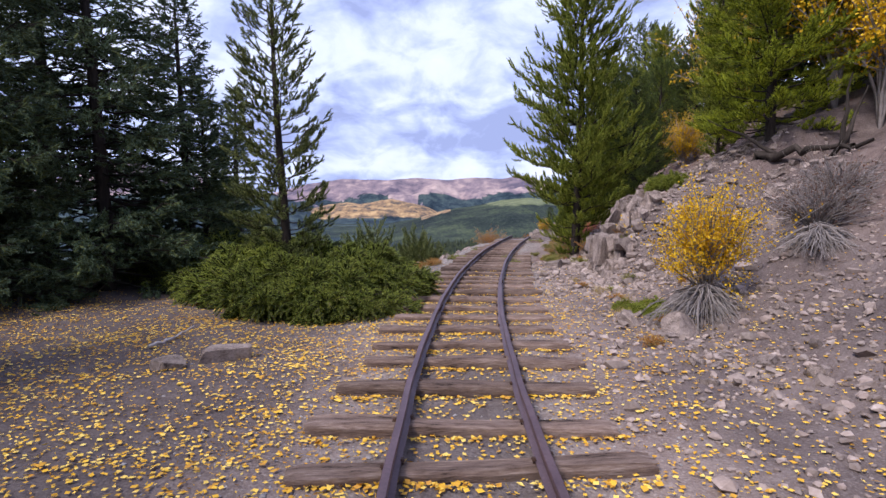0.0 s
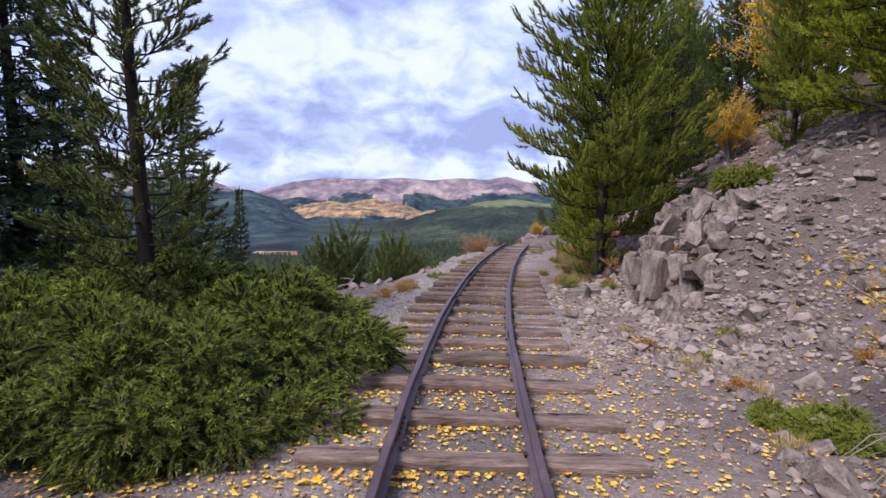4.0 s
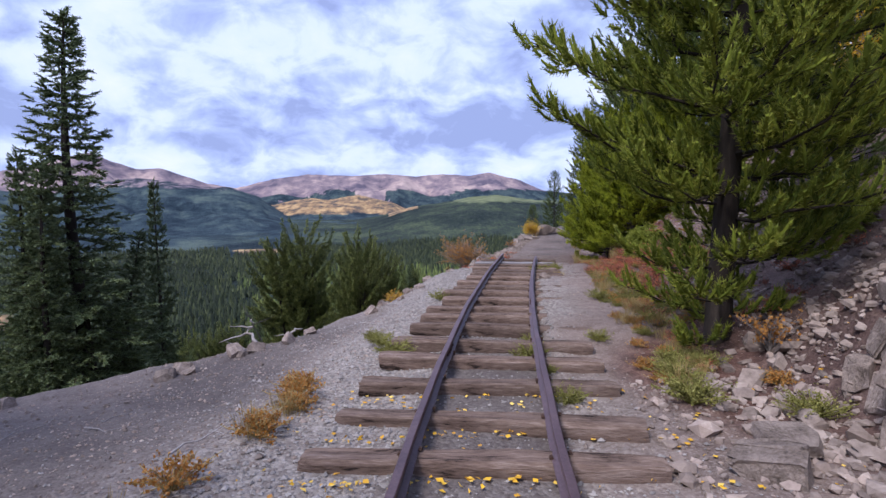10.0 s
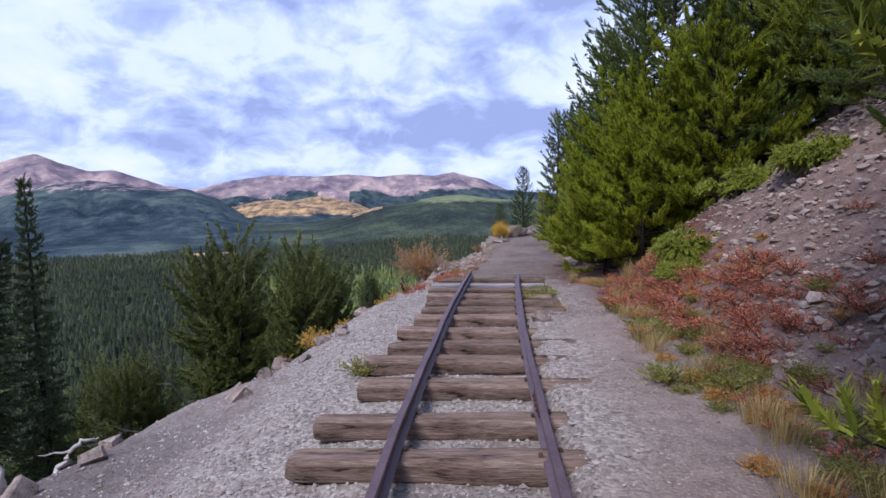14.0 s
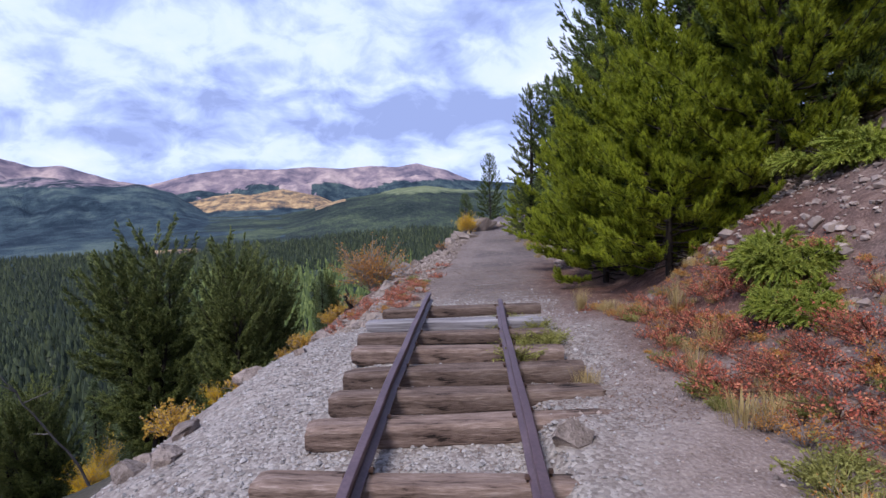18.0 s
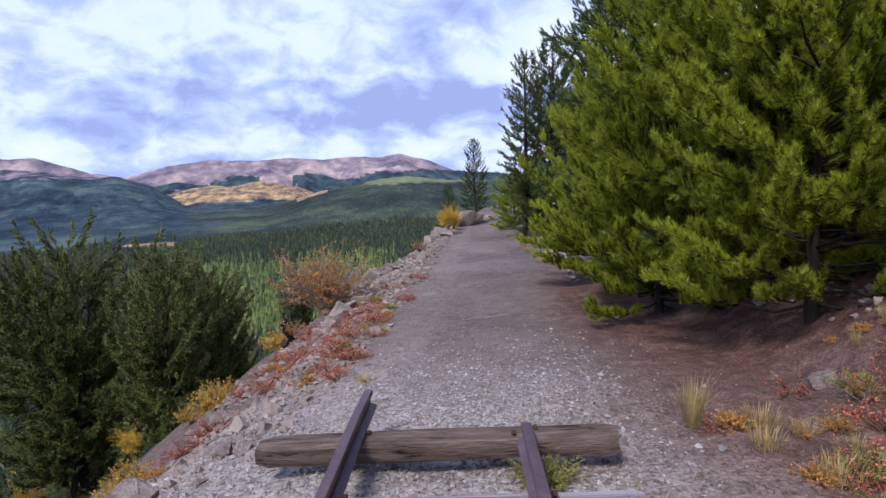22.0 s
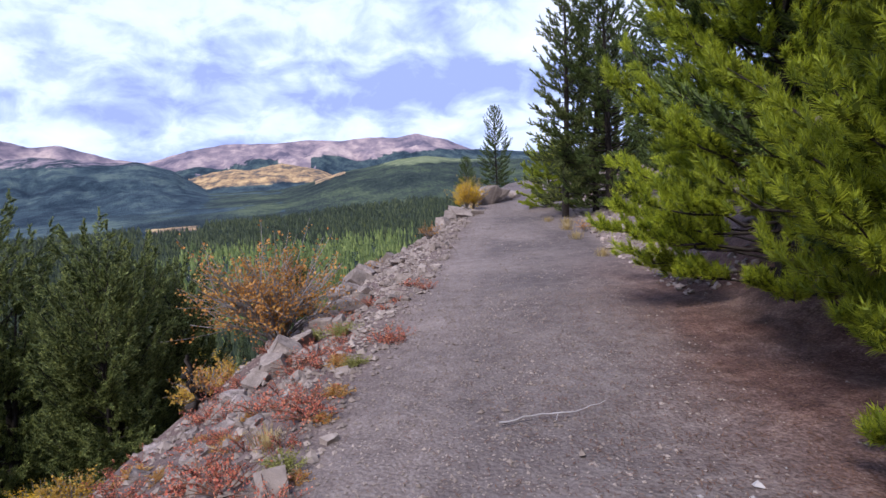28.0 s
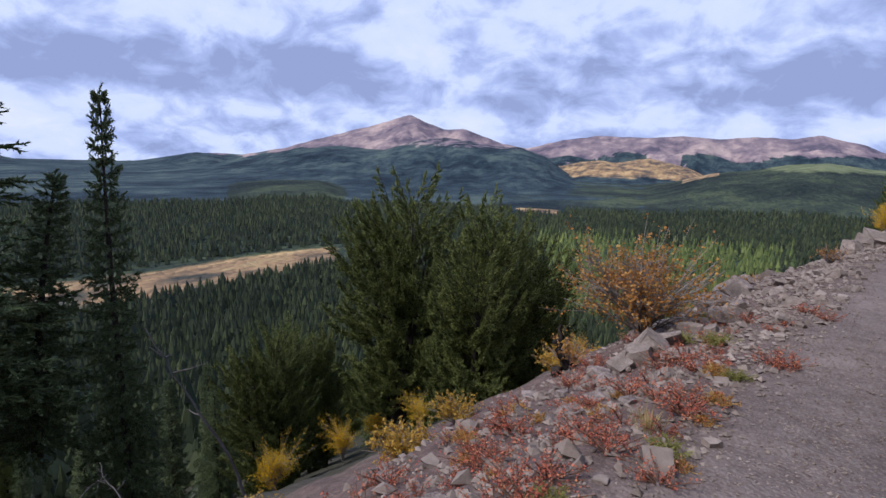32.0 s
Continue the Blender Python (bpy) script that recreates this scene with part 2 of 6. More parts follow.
M_STONE = rough_surface("loose_stones", ((0.28, (0.15, 0.113, 0.098)), (0.5, (0.285, 0.226, 0.2)), (0.75, (0.45, 0.385, 0.345))), 3, 30, 0.92, 0.4, 0.01, vary=0.38)
M_TIE = rough_surface("weathered_tie_wood", ((0.385, (0.018, 0.012, 0.010)), (0.43, (0.11, 0.074, 0.060)), (0.54, (0.20, 0.142, 0.118)), (0.66, (0.33, 0.258, 0.225))), 2.2, 15, 0.92, 1.0, 0.03, (0.7, 5.0, 5.0), vary=0.25)
M_TIE_GREY = rough_surface("bleached_tie_wood", ((0.36, (0.05, 0.045, 0.048)), (0.43, (0.17, 0.155, 0.165)), (0.55, (0.28, 0.262, 0.278)), (0.70, (0.40, 0.38, 0.40))), 2.0, 7, 0.92, 0.8, 0.015, (0.30, 8.0, 8.0), vary=0.1)
M_RAIL = rough_surface("rusted_rail_steel", ((0.3, (0.06, 0.036, 0.045)), (0.55, (0.12, 0.075, 0.085)), (0.75, (0.20, 0.13, 0.13))), 2.5, 40, 0.5, 0.3, 0.004, spec=0.5, metal=0.35, vary=0.05)
M_SPIKE = rough_surface("rusted_iron", ((0.3, (0.04, 0.025, 0.022)), (0.7, (0.13, 0.075, 0.055))), 8, 60, 0.75, 0.4, 0.004, metal=0.4)
M_BRUSH = rough_surface("grey_weathered_branches", ((0.3, (0.045, 0.04, 0.04)), (0.55, (0.11, 0.10, 0.10)), (0.8, (0.20, 0.185, 0.18))), 2, 14, 0.9, 0.6, 0.015, (1, 1, 0.3))
M_DEAD = rough_surface("bleached_dead_wood", ((0.3, (0.20, 0.17, 0.165)), (0.55, (0.40, 0.37, 0.37)), (0.8, (0.60, 0.57, 0.57))), 2, 14, 0.85, 0.6, 0.015, (1, 1, 0.3))


def ground_material():
    m, nt, bsdf, co = begin("gravelly_soil", 0.96, 0.15)
    zone = nt.nodes.new("ShaderNodeVertexColor")
    zone.layer_name = "zone"
    sep = nt.nodes.new("ShaderNodeSeparateColor")
    nt.links.new(zone.outputs[0], sep.inputs[0])
    n1, n2, n3 = noise_of(nt, co, 0.55, 5), noise_of(nt, co, 5, 6, 0.65), noise_of(nt, co, 42, 4, 0.7)
    vor = nt.nodes.new("ShaderNodeTexVoronoi")
    vor.inputs["Scale"].default_value = 34
    nt.links.new(co, vor.inputs["Vector"])
    soil = ramp_of(nt, ((0.3, (0.095, 0.068, 0.060)), (0.5, (0.205, 0.155, 0.138)), (0.7, (0.315, 0.25, 0.222))))
    nt.links.new(math_of(nt, "ADD", math_of(nt, "MULTIPLY", n1, 0.5), math_of(nt, "MULTIPLY", n2, 0.5)), soil.inputs[0])
    grit = mix_of(nt, math_of(nt, "MULTIPLY", range_of(nt, n3, 0.5, 0.72), 0.55), soil.outputs[0], (0.48, 0.42, 0.385))
    ballast = ramp_of(nt, ((0.0, (0.12, 0.10, 0.09)), (0.45, (0.27, 0.238, 0.218)), (1.0, (0.47, 0.43, 0.40))))
    nt.links.new(vor.outputs["Color"], ballast.inputs[0])
    c = mix_of(nt, math_of(nt, "MULTIPLY", sep.outputs[0], range_of(nt, n2, 0.3, 0.6, 0.45, 1.0)), grit, ballast.outputs[0])
    # red-brown needle duff, its colour darkened to include the pines' shade
    duff = ramp_of(nt, ((0.38, (0.045, 0.024, 0.019)), (0.5, (0.112, 0.057, 0.046)), (0.62, (0.22, 0.135, 0.105))))
    nt.links.new(math_of(nt, "ADD", math_of(nt, "MULTIPLY", n2, 0.5), math_of(nt, "MULTIPLY", n3, 0.5)), duff.inputs[0])
    c = mix_of(nt, math_of(nt, "MULTIPLY", sep.outputs[1], range_of(nt, n1, 0.3, 0.55, 0.5, 1.0)), c, duff.outputs[0])
    turf = ramp_of(nt, ((0.3, (0.018, 0.024, 0.011)), (0.6, (0.045, 0.049, 0.022)), (0.8, (0.10, 0.085, 0.042))))
    nt.links.new(n2, turf.inputs[0])
    c = mix_of(nt, sep.outputs[2], c, turf.outputs[0])
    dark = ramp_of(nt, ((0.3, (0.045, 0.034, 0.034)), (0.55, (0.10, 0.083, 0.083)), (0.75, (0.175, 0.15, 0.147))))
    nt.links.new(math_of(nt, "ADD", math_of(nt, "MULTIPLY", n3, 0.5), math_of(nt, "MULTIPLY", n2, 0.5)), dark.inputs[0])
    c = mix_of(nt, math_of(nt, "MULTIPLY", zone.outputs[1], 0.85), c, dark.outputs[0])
    nt.links.new(c, bsdf.inputs["Base Color"])
    h = math_of(nt, "ADD", math_of(nt, "MULTIPLY", n3, 0.5), math_of(nt, "ADD", math_of(nt, "MULTIPLY", vor.outputs["Distance"], -0.5), n2))
    nt.links.new(bump_of(nt, h, 0.7, 0.03), bsdf.inputs["Normal"])
    return m


def mountain_material():
    """Forest below the tree line, tinted blue far off for haze, bare purple-brown rock above it, gold aspen and pale
    meadow where the zone says so.
    """
    m, nt, bsdf, co = begin("mountain_slopes", 0.97, 0.1)
    zone = nt.nodes.new("ShaderNodeVertexColor")
    zone.layer_name = "zone"
    sep = nt.nodes.new("ShaderNodeSeparateColor")
    nt.links.new(zone.outputs[0], sep.inputs[0])
    n1, n2, n3 = noise_of(nt, co, 0.004, 6, 0.6, (1, 0.7, 1.5)), noise_of(nt, co, 0.02, 6, 0.65, (1, 0.5, 1.5)), noise_of(nt, co, 0.13, 3, 0.8, (1, 0.3, 1))
    vor = nt.nodes.new("ShaderNodeTexVoronoi")
    vor.inputs["Scale"].default_value = 0.14
    nt.links.new(co, vor.inputs["Vector"])
    # far forest colour with the blue of distance haze painted in
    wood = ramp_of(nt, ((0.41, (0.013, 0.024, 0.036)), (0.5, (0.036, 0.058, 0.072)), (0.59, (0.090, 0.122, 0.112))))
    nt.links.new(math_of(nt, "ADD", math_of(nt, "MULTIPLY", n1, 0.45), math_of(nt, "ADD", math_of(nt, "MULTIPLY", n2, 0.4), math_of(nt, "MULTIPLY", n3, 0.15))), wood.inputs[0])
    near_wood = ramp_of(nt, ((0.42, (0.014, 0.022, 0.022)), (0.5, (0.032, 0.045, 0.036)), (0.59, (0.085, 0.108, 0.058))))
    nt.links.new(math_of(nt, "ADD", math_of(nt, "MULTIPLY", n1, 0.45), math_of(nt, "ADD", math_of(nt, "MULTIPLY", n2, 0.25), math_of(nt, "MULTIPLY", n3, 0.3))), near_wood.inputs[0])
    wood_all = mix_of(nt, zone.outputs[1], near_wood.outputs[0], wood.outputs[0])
    # the dark blue-purple end of this ramp paints shading into the rock
    rock = ramp_of(nt, ((0.40, (0.11, 0.095, 0.13)), (0.5, (0.245, 0.19, 0.21)), (0.61, (0.46, 0.355, 0.325))))
    nt.links.new(math_of(nt, "ADD", math_of(nt, "MULTIPLY", n1, 0.72), math_of(nt, "MULTIPLY", n2, 0.28)), rock.inputs[0])
    edge = math_of(nt, "ADD", sep.outputs[0], math_of(nt, "MULTIPLY", math_of(nt, "SUBTRACT", n2, 0.5), 1.1))
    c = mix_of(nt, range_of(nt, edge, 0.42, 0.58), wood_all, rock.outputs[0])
    gold = ramp_of(nt, ((0.40, (0.10, 0.085, 0.075)), (0.5, (0.275, 0.18, 0.105)), (0.64, (0.52, 0.355, 0.18))))
    nt.links.new(n2, gold.inputs[0])
    edge = math_of(nt, "ADD", sep.outputs[1], math_of(nt, "MULTIPLY", math_of(nt, "SUBTRACT", n2, 0.5), 0.9))
    c = mix_of(nt, range_of(nt, edge, 0.42, 0.6), c, gold.outputs[0])
    pale = ramp_of(nt, ((0.3, (0.085, 0.105, 0.055)), (0.6, (0.19, 0.215, 0.115)), (0.8, (0.34, 0.32, 0.19))))
    nt.links.new(n2, pale.inputs[0])
    edge = math_of(nt, "ADD", sep.outputs[2], math_of(nt, "MULTIPLY", math_of(nt, "SUBTRACT", n2, 0.5), 0.8))
    c = mix_of(nt, range_of(nt, edge, 0.42, 0.62), c, pale.outputs[0])
    nt.links.new(c, bsdf.inputs["Base Color"])
    h = math_of(nt, "ADD", math_of(nt, "MULTIPLY", vor.outputs["Distance"], -1.0), n3)
    nt.links.new(bump_of(nt, h, 0.6, 6.0), bsdf.inputs["Normal"])
    return m


M_GROUND, M_MOUNTAIN = ground_material(), mountain_material()


# ---- mesh helpers ----
def mesh_of(name, v, f, mat, smooth=False):
    """A mesh from arrays: v of n x 3 places, f of m x 3 or m x 4 corners."""
    v, f = np.asarray(v, np.float32), np.asarray(f, np.int32)
    me = bpy.data.meshes.new(name)
    k = f.shape[1]
    me.vertices.add(len(v))
    me.vertices.foreach_set("co", v.ravel())
    me.loops.add(f.size)
    me.loops.foreach_set("vertex_index", f.ravel())
    me.polygons.add(len(f))
    me.polygons.foreach_set("loop_start", np.arange(0, f.size, k, dtype=np.int32))
    me.polygons.foreach_set("use_smooth", np.full(len(f), smooth))
    me.update(calc_edges=True)
    me.materials.append(mat)
    return me


def thing(name, me, label, category, group="", kind="", m=None):
    ob = tagged(new(name, me), label, category, group, kind)
    if m is not None:
        ob.matrix_world = m
    return ob


def part(name, me, parent, label=""):
    ob = new(name, me)
    ob.parent = parent
    return tagged(ob, label)


def merge(pieces):
    """Joins (v, f) pieces with the same number of corners."""
    vs, fs, n = [], [], 0
    for v, f in pieces:
        vs.append(v)
        fs.append(np.asarray(f) + n)
        n += len(v)
    return np.concatenate(vs), np.concatenate(fs)


def lattice(ix, iy, seed):
    h = (ix * 374761393 + iy * 668265263 + seed * 362437) & 0x7FFFFFFF
    h = ((h ^ (h >> 13)) * 1274126177) & 0x7FFFFFFF
    return ((h ^ (h >> 16)) & 0xFFFF) / 65535.0


def vnoise(x, y, seed=0):
    x, y = np.asarray(x, float), np.asarray(y, float)
    ix, iy = np.floor(x).astype(np.int64), np.floor(y).astype(np.int64)
    fx, fy = x - ix, y - iy
    fx, fy = fx * fx * (3 - 2 * fx), fy * fy * (3 - 2 * fy)
    a, b = lattice(ix, iy, seed), lattice(ix + 1, iy, seed)
    c, d = lattice(ix, iy + 1, seed), lattice(ix + 1, iy + 1, seed)
    return (a + (b - a) * fx) * (1 - fy) + (c + (d - c) * fx) * fy


def fbm(x, y, octaves=4, seed=0, gain=0.5):
    s, amp, tot = 0.0, 1.0, 0.0
    for o in range(octaves):
        s = s + amp * (vnoise(x * 2 ** o + 17.3 * o, y * 2 ** o - 9.1 * o, seed + o) - 0.5)
        tot += amp
        amp *= gain
    return s / tot * 2


def smooth(v, a, b):
    t = np.clip((v - a) / (b - a), 0, 1)
    return t * t * (3 - 2 * t)


def unit(v):
    return v / np.maximum(np.linalg.norm(v, axis=-1, keepdims=True), 1e-9)


# ---- the lie of the land ----


def line_x(y):
    """The middle of the track, and of the trail that follows it."""
    y = np.asarray(y, float)
    t = np.clip(y, -6, 26.0)
    track = -5.46e-05 * t ** 3 + 7.32e-03 * t ** 2 - 4.7e-03 * t + 0.249
    return track + np.interp(y, (26, 31, 37, 45, 60, 70), (0, 1.7, 3.4, 6.0, 10.5, 13.0))


def bed_z(y):
    return np.interp(y, (-6, 25.0, 28, 31, 37, 60, 66, 75), (0, 0, -0.40, -0.60, -0.78, -0.75, -0.5, -6))


FOOT = ((-8, 3, 5, 9, 11, 14, 17, 22, 27, 31, 37, 45, 60, 90), (3.2, 3.3, 3.4, 3.35, 3.8, 4.0, 4.3, 5.3, 7.2, 8.3, 9.8, 12.6, 17.5, 30))
STEEP = ((-8, 3, 6, 9, 16, 20, 26, 33, 45, 60), (0.5, 0.5, 0.55, 0.62, 0.68, 0.82, 0.86, 0.65, 0.35, 0.1))
RIM = ((-90, -2), (-30, 8.5), (-12, 13.2), (-4.9, 15.8), (-3.2, 17.6), (-1.2, 19.0), (0.5, 21.7), (2.0, 25.2), (2.7, 28.2), (3.0, 30.8), (3.7, 34.0),
       (5.0, 38.6), (8.0, 46.0), (13.0, 57.0), (18.5, 68.0), (60, 84), (160, 110))


def rim_distance(x, y):
    """How far a place lies beyond the rim of the flat ground, towards the valley (minus: on the flat)."""
    best, side = np.full(x.shape, 1e9), np.ones(x.shape)
    for (ax, ay), (bx, by) in zip(RIM, RIM[1:]):
        ex, ey = bx - ax, by - ay
        t = np.clip(((x - ax) * ex + (y - ay) * ey) / (ex * ex + ey * ey), 0, 1)
        px, py = x - ax - t * ex, y - ay - t * ey
        d = px * px + py * py
        near = d < best
        best = np.where(near, d, best)
        side = np.where(near, np.sign(ex * (y - ay) - ey * (x - ax)), side)
    return np.sqrt(best) * side


def height(x, y, rough=True):
    x, y = np.asarray(x, float), np.asarray(y, float)
    u, d, bed = x - line_x(y), rim_distance(x, y), bed_z(y)
    on_track = (1 - smooth(np.abs(u), 1.0, 1.8)) * (1 - smooth(y, 25.4, 26.6))
    z = bed - 0.065 - 0.035 * on_track - 0.055 * smooth(y, 12, 18) * on_track
    z = z - (0.12 * smooth(-u, 0.6, 1.6) + 0.38 * smooth(-u, 1.3, 3.2)) * smooth(y, 12.5, 17.5) * (1 - smooth(y, 26, 30))
    z = z - 0.20 * smooth(-u, 2.0, 5.5) * smooth(y, 10.5, 15) - 0.45 * smooth(-u, 1.5, 3.1) * smooth(y, 26, 30)
    path = smooth(u, 0.5, 0.72) * (1 - smooth(u, 2.2, 3.4)) * smooth(y, 15.6, 17.2) * (1 - smooth(y, 21.6, 23.2))
    z = z * (1 - path) + np.maximum(z, 0.014) * path
    foot, k = np.interp(y, *FOOT), np.interp(y, *STEEP)
    r = np.maximum(x - foot + 0.25 * fbm(x * 0.5, y * 0.5, 3, 11), 0)
    crag = smooth(y, 10.1, 11.2) * (1 - smooth(y, 13.8, 15.6))
    rise = k * (np.sqrt(r * r + 0.16) - 0.4) + crag * (1.25 * smooth(r, 0.2, 1.35) - 0.12 * np.minimum(r, 3.0))
    z = z + 22 * (1 - np.exp(-rise / 22))
    e = np.maximum(d, 0)
    z = z - 82 * (1 - np.exp(-0.78 * (np.sqrt(e * e + 0.8) - 0.894) / 82))
    z = z + 1.4 * np.exp(-((x + 6.4) ** 2 + (y - 32.6) ** 2) / 9.0)
    if rough:
        wild = np.clip(0.15 + smooth(r, 0, 1.5) + smooth(d, -1.5, 2.5), 0, 1) * (1 - on_track)
        z = z + fbm(x * 0.9, y * 0.9, 4, 3) * (0.035 + 0.16 * wild) * (1 - 0.75 * on_track) + fbm(x * 5, y * 5, 3, 7) * 0.018
        z = z + fbm(x * 0.05, y * 0.05, 3, 9) * 3.0 * smooth(d, 12, 60)
    return z


def spread(lo, hi, step, near_lo, near_hi, grow=1.13):
    a = list(np.arange(near_lo, near_hi + step / 2, step))
    s, v = step, near_hi
    while v < hi:
        s *= grow
        v += s
        a.append(v)
    s, v = step, near_lo
    while v > lo:
        s *= grow
        v -= s
        a.insert(0, v)
    return np.array(a)


def sheet(name, xs, ys, zfun, zones, mat):
    gx, gy = np.meshgrid(xs, ys)
    v = np.stack((gx.ravel(), gy.ravel(), zfun(gx, gy).ravel()), 1)
    i = (np.arange(len(ys) - 1)[:, None] * len(xs) + np.arange(len(xs) - 1)[None, :]).ravel()
    me = mesh_of(name, v, np.stack((i, i + 1, i + 1 + len(xs), i + len(xs)), 1), mat, True)
    col = me.color_attributes.new("zone", "FLOAT_COLOR", "POINT")
    rgba = np.ones((len(v), 4), np.float32)
    q = zones(gx, gy)
    rgba[:, :q.shape[-1]] = q.reshape(len(v), -1)
    col.data.foreach_set("color", rgba.ravel())
    return me


def near_zones(x, y):
    u, d = x - line_x(y), rim_distance(x, y)
    wob = fbm(x * 0.6, y * 0.6, 3, 21) * 0.6
    ballast = (1 - smooth(np.abs(u + 0.7) + wob, 1.1, 2.6)) * smooth(y, 4, 10)
    ballast = np.maximum(ballast, smooth(-u, 0.4, 1.2) * (1 - smooth(d, 1, 3)) * smooth(y, 9, 15) * (1 - smooth(y, 26, 30)) * (0.75 + wob))
    ballast = np.maximum(ballast * (1 - 0.8 * smooth(y, 26.5, 30)), 0.4 * (1 - smooth(np.abs(u), 0.7, 1.4)) * (1 - smooth(y, 24, 28)))
    late = smooth(y, 20, 23.5)
    ballast = ballast * (1 - smooth(u + 1.2 * wob - 1.0 * late, 0.5, 1.9) * smooth(y, 14, 17))
    ballast = np.maximum(ballast, 0.9 * late * (1 - smooth(np.abs(u + 0.5) + wob, 1.3, 2.4)) * (1 - smooth(y, 27.2, 29.0)))
    duff = smooth(u + 1.3 * wob, 1.2 - 0.8 * smooth(y, 26.5, 29), 2.6 - 0.8 * smooth(y, 26.5, 29)) * smooth(y + 2 * wob, 20, 24) * (1 - smooth(y, 33, 38)) * (1 - smooth(x - np.interp(y, *FOOT), 1.5, 3.5))
    duff = np.maximum(duff, smooth(x - np.interp(y, *FOOT), 0.2, 1.0) * smooth(y, 14.5, 16) * (1 - smooth(y, 26, 30)) * 0.55)
    duff = np.maximum(duff, 0.45 * smooth(x - np.interp(y, *FOOT), 2.0, 4.0))
    duff = np.maximum(duff, (1 - smooth(np.hypot((x - 4.4) / 1.5, (y - 14.9) / 2.1) + 0.4 * wob, 0.7, 1.15)))
    turf = np.maximum(smooth(d + wob, 2.8, 8), 0.7 * smooth(x - np.interp(y, *FOOT), 6, 10))
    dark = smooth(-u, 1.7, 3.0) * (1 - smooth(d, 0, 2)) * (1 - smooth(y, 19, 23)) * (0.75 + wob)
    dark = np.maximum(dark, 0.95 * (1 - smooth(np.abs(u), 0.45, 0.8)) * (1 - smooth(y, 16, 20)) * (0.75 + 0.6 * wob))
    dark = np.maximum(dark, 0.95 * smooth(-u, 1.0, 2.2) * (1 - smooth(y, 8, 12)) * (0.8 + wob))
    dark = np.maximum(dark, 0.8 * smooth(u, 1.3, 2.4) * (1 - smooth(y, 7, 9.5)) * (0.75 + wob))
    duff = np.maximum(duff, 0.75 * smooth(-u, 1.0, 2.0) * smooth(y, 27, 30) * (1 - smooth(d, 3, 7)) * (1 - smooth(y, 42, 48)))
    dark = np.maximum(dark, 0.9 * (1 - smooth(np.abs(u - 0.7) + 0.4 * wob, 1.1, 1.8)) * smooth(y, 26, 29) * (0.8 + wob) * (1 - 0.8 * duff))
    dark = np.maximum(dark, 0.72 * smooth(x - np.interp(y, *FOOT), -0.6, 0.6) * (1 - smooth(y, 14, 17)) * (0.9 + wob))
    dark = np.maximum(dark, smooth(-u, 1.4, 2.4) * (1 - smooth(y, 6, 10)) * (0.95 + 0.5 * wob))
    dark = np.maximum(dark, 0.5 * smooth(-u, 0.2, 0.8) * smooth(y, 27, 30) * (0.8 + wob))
    return np.stack([np.clip(q, 0, 1) for q in (ballast, duff, turf, dark)], -1)


def near_height(x, y):
    far = np.maximum(np.hypot(x, y - 20) - 380, 0)
    return height(x, y) - 0.05 * far


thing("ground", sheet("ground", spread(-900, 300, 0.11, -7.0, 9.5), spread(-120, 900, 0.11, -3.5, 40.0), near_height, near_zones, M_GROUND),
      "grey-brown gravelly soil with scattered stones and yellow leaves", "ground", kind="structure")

# ---- valley and mountains ----
FAR = ((-80, -66, -63, -60, -55, -50, -46, -42, -37.7, -34.5, -32, -29.6, -27.8, -26, -24, -22, -20, -17.5, -14, -10.6, -6, -2.7, 0.5, 3.2, 6, 8.1, 11.2, 13.7, 20, 45),
       (0.5, -0.4, -1.2, -1.6, -0.9, 0.0, -0.1, 0.7, 2.0, 2.9, 3.6, 4.45, 3.7, 3.05, 3.2, 2.5, 1.8, 1.4, 2.3, 2.8, 2.7, 2.9, 2.65, 2.85, 2.7, 3.0, 2.2, 1.1, 0.5, 0.3))
WOODED = ((-80, -57, -54.8, -49.4, -44.8, -40.7, -36.5, -32.2, -28.8, -26, -23.9, -20.7, -18.2, -15.5, -12.8, -11.4, -9, 45),
          (-1.6, -1.6, -1.7, -1.2, -0.3, 0.7, 1.1, 0.8, 1.9, 2.3, 2.05, 1.5, 1.5, 0.6, -1.4, -3.0, -3.8, -3.8))
LOW = ((-80, -62, -54, -52, -48, -43.5, -39, -35, -32.5, -28, 45), (-4.6, -5.0, -4.9, -4.3, -3.3, -2.6, -2.45, -3.5, -4.8, -6.5, -6.5))
GREEN = ((-80, -16, -12.8, -8.2, -3.7, 0, 3.1, 6, 8.8, 12.4, 20, 45), (-4, -4, -3.5, -2.6, -1.55, -0.5, -0.1, 0.5, 0.72, 0.2, -0.2, 0.5))
GOLD = ((-80, -20, -16.5, -14, -12, -10, -8.7, -6.5, -5.5, -3.5, -1.5, 0, 45), (-3, -3, -1.2, -0.3, 0.25, 0.4, 0.2, 0.6, 0.7, 0.3, -0.3, -1.2, -3))
SPUR = ((-80, -22, -17, -13.3, -10.6, -7.7, -4.9, -1.6, 2.1, 5.0, 8.0, 11.5, 15, 45), (-4, -3, 0.1, 0.85, 0.35, 1.78, 0.35, 1.84, 0.4, 1.0, 1.85, 1.2, -0.5, -3))
FLOOR = -82.0


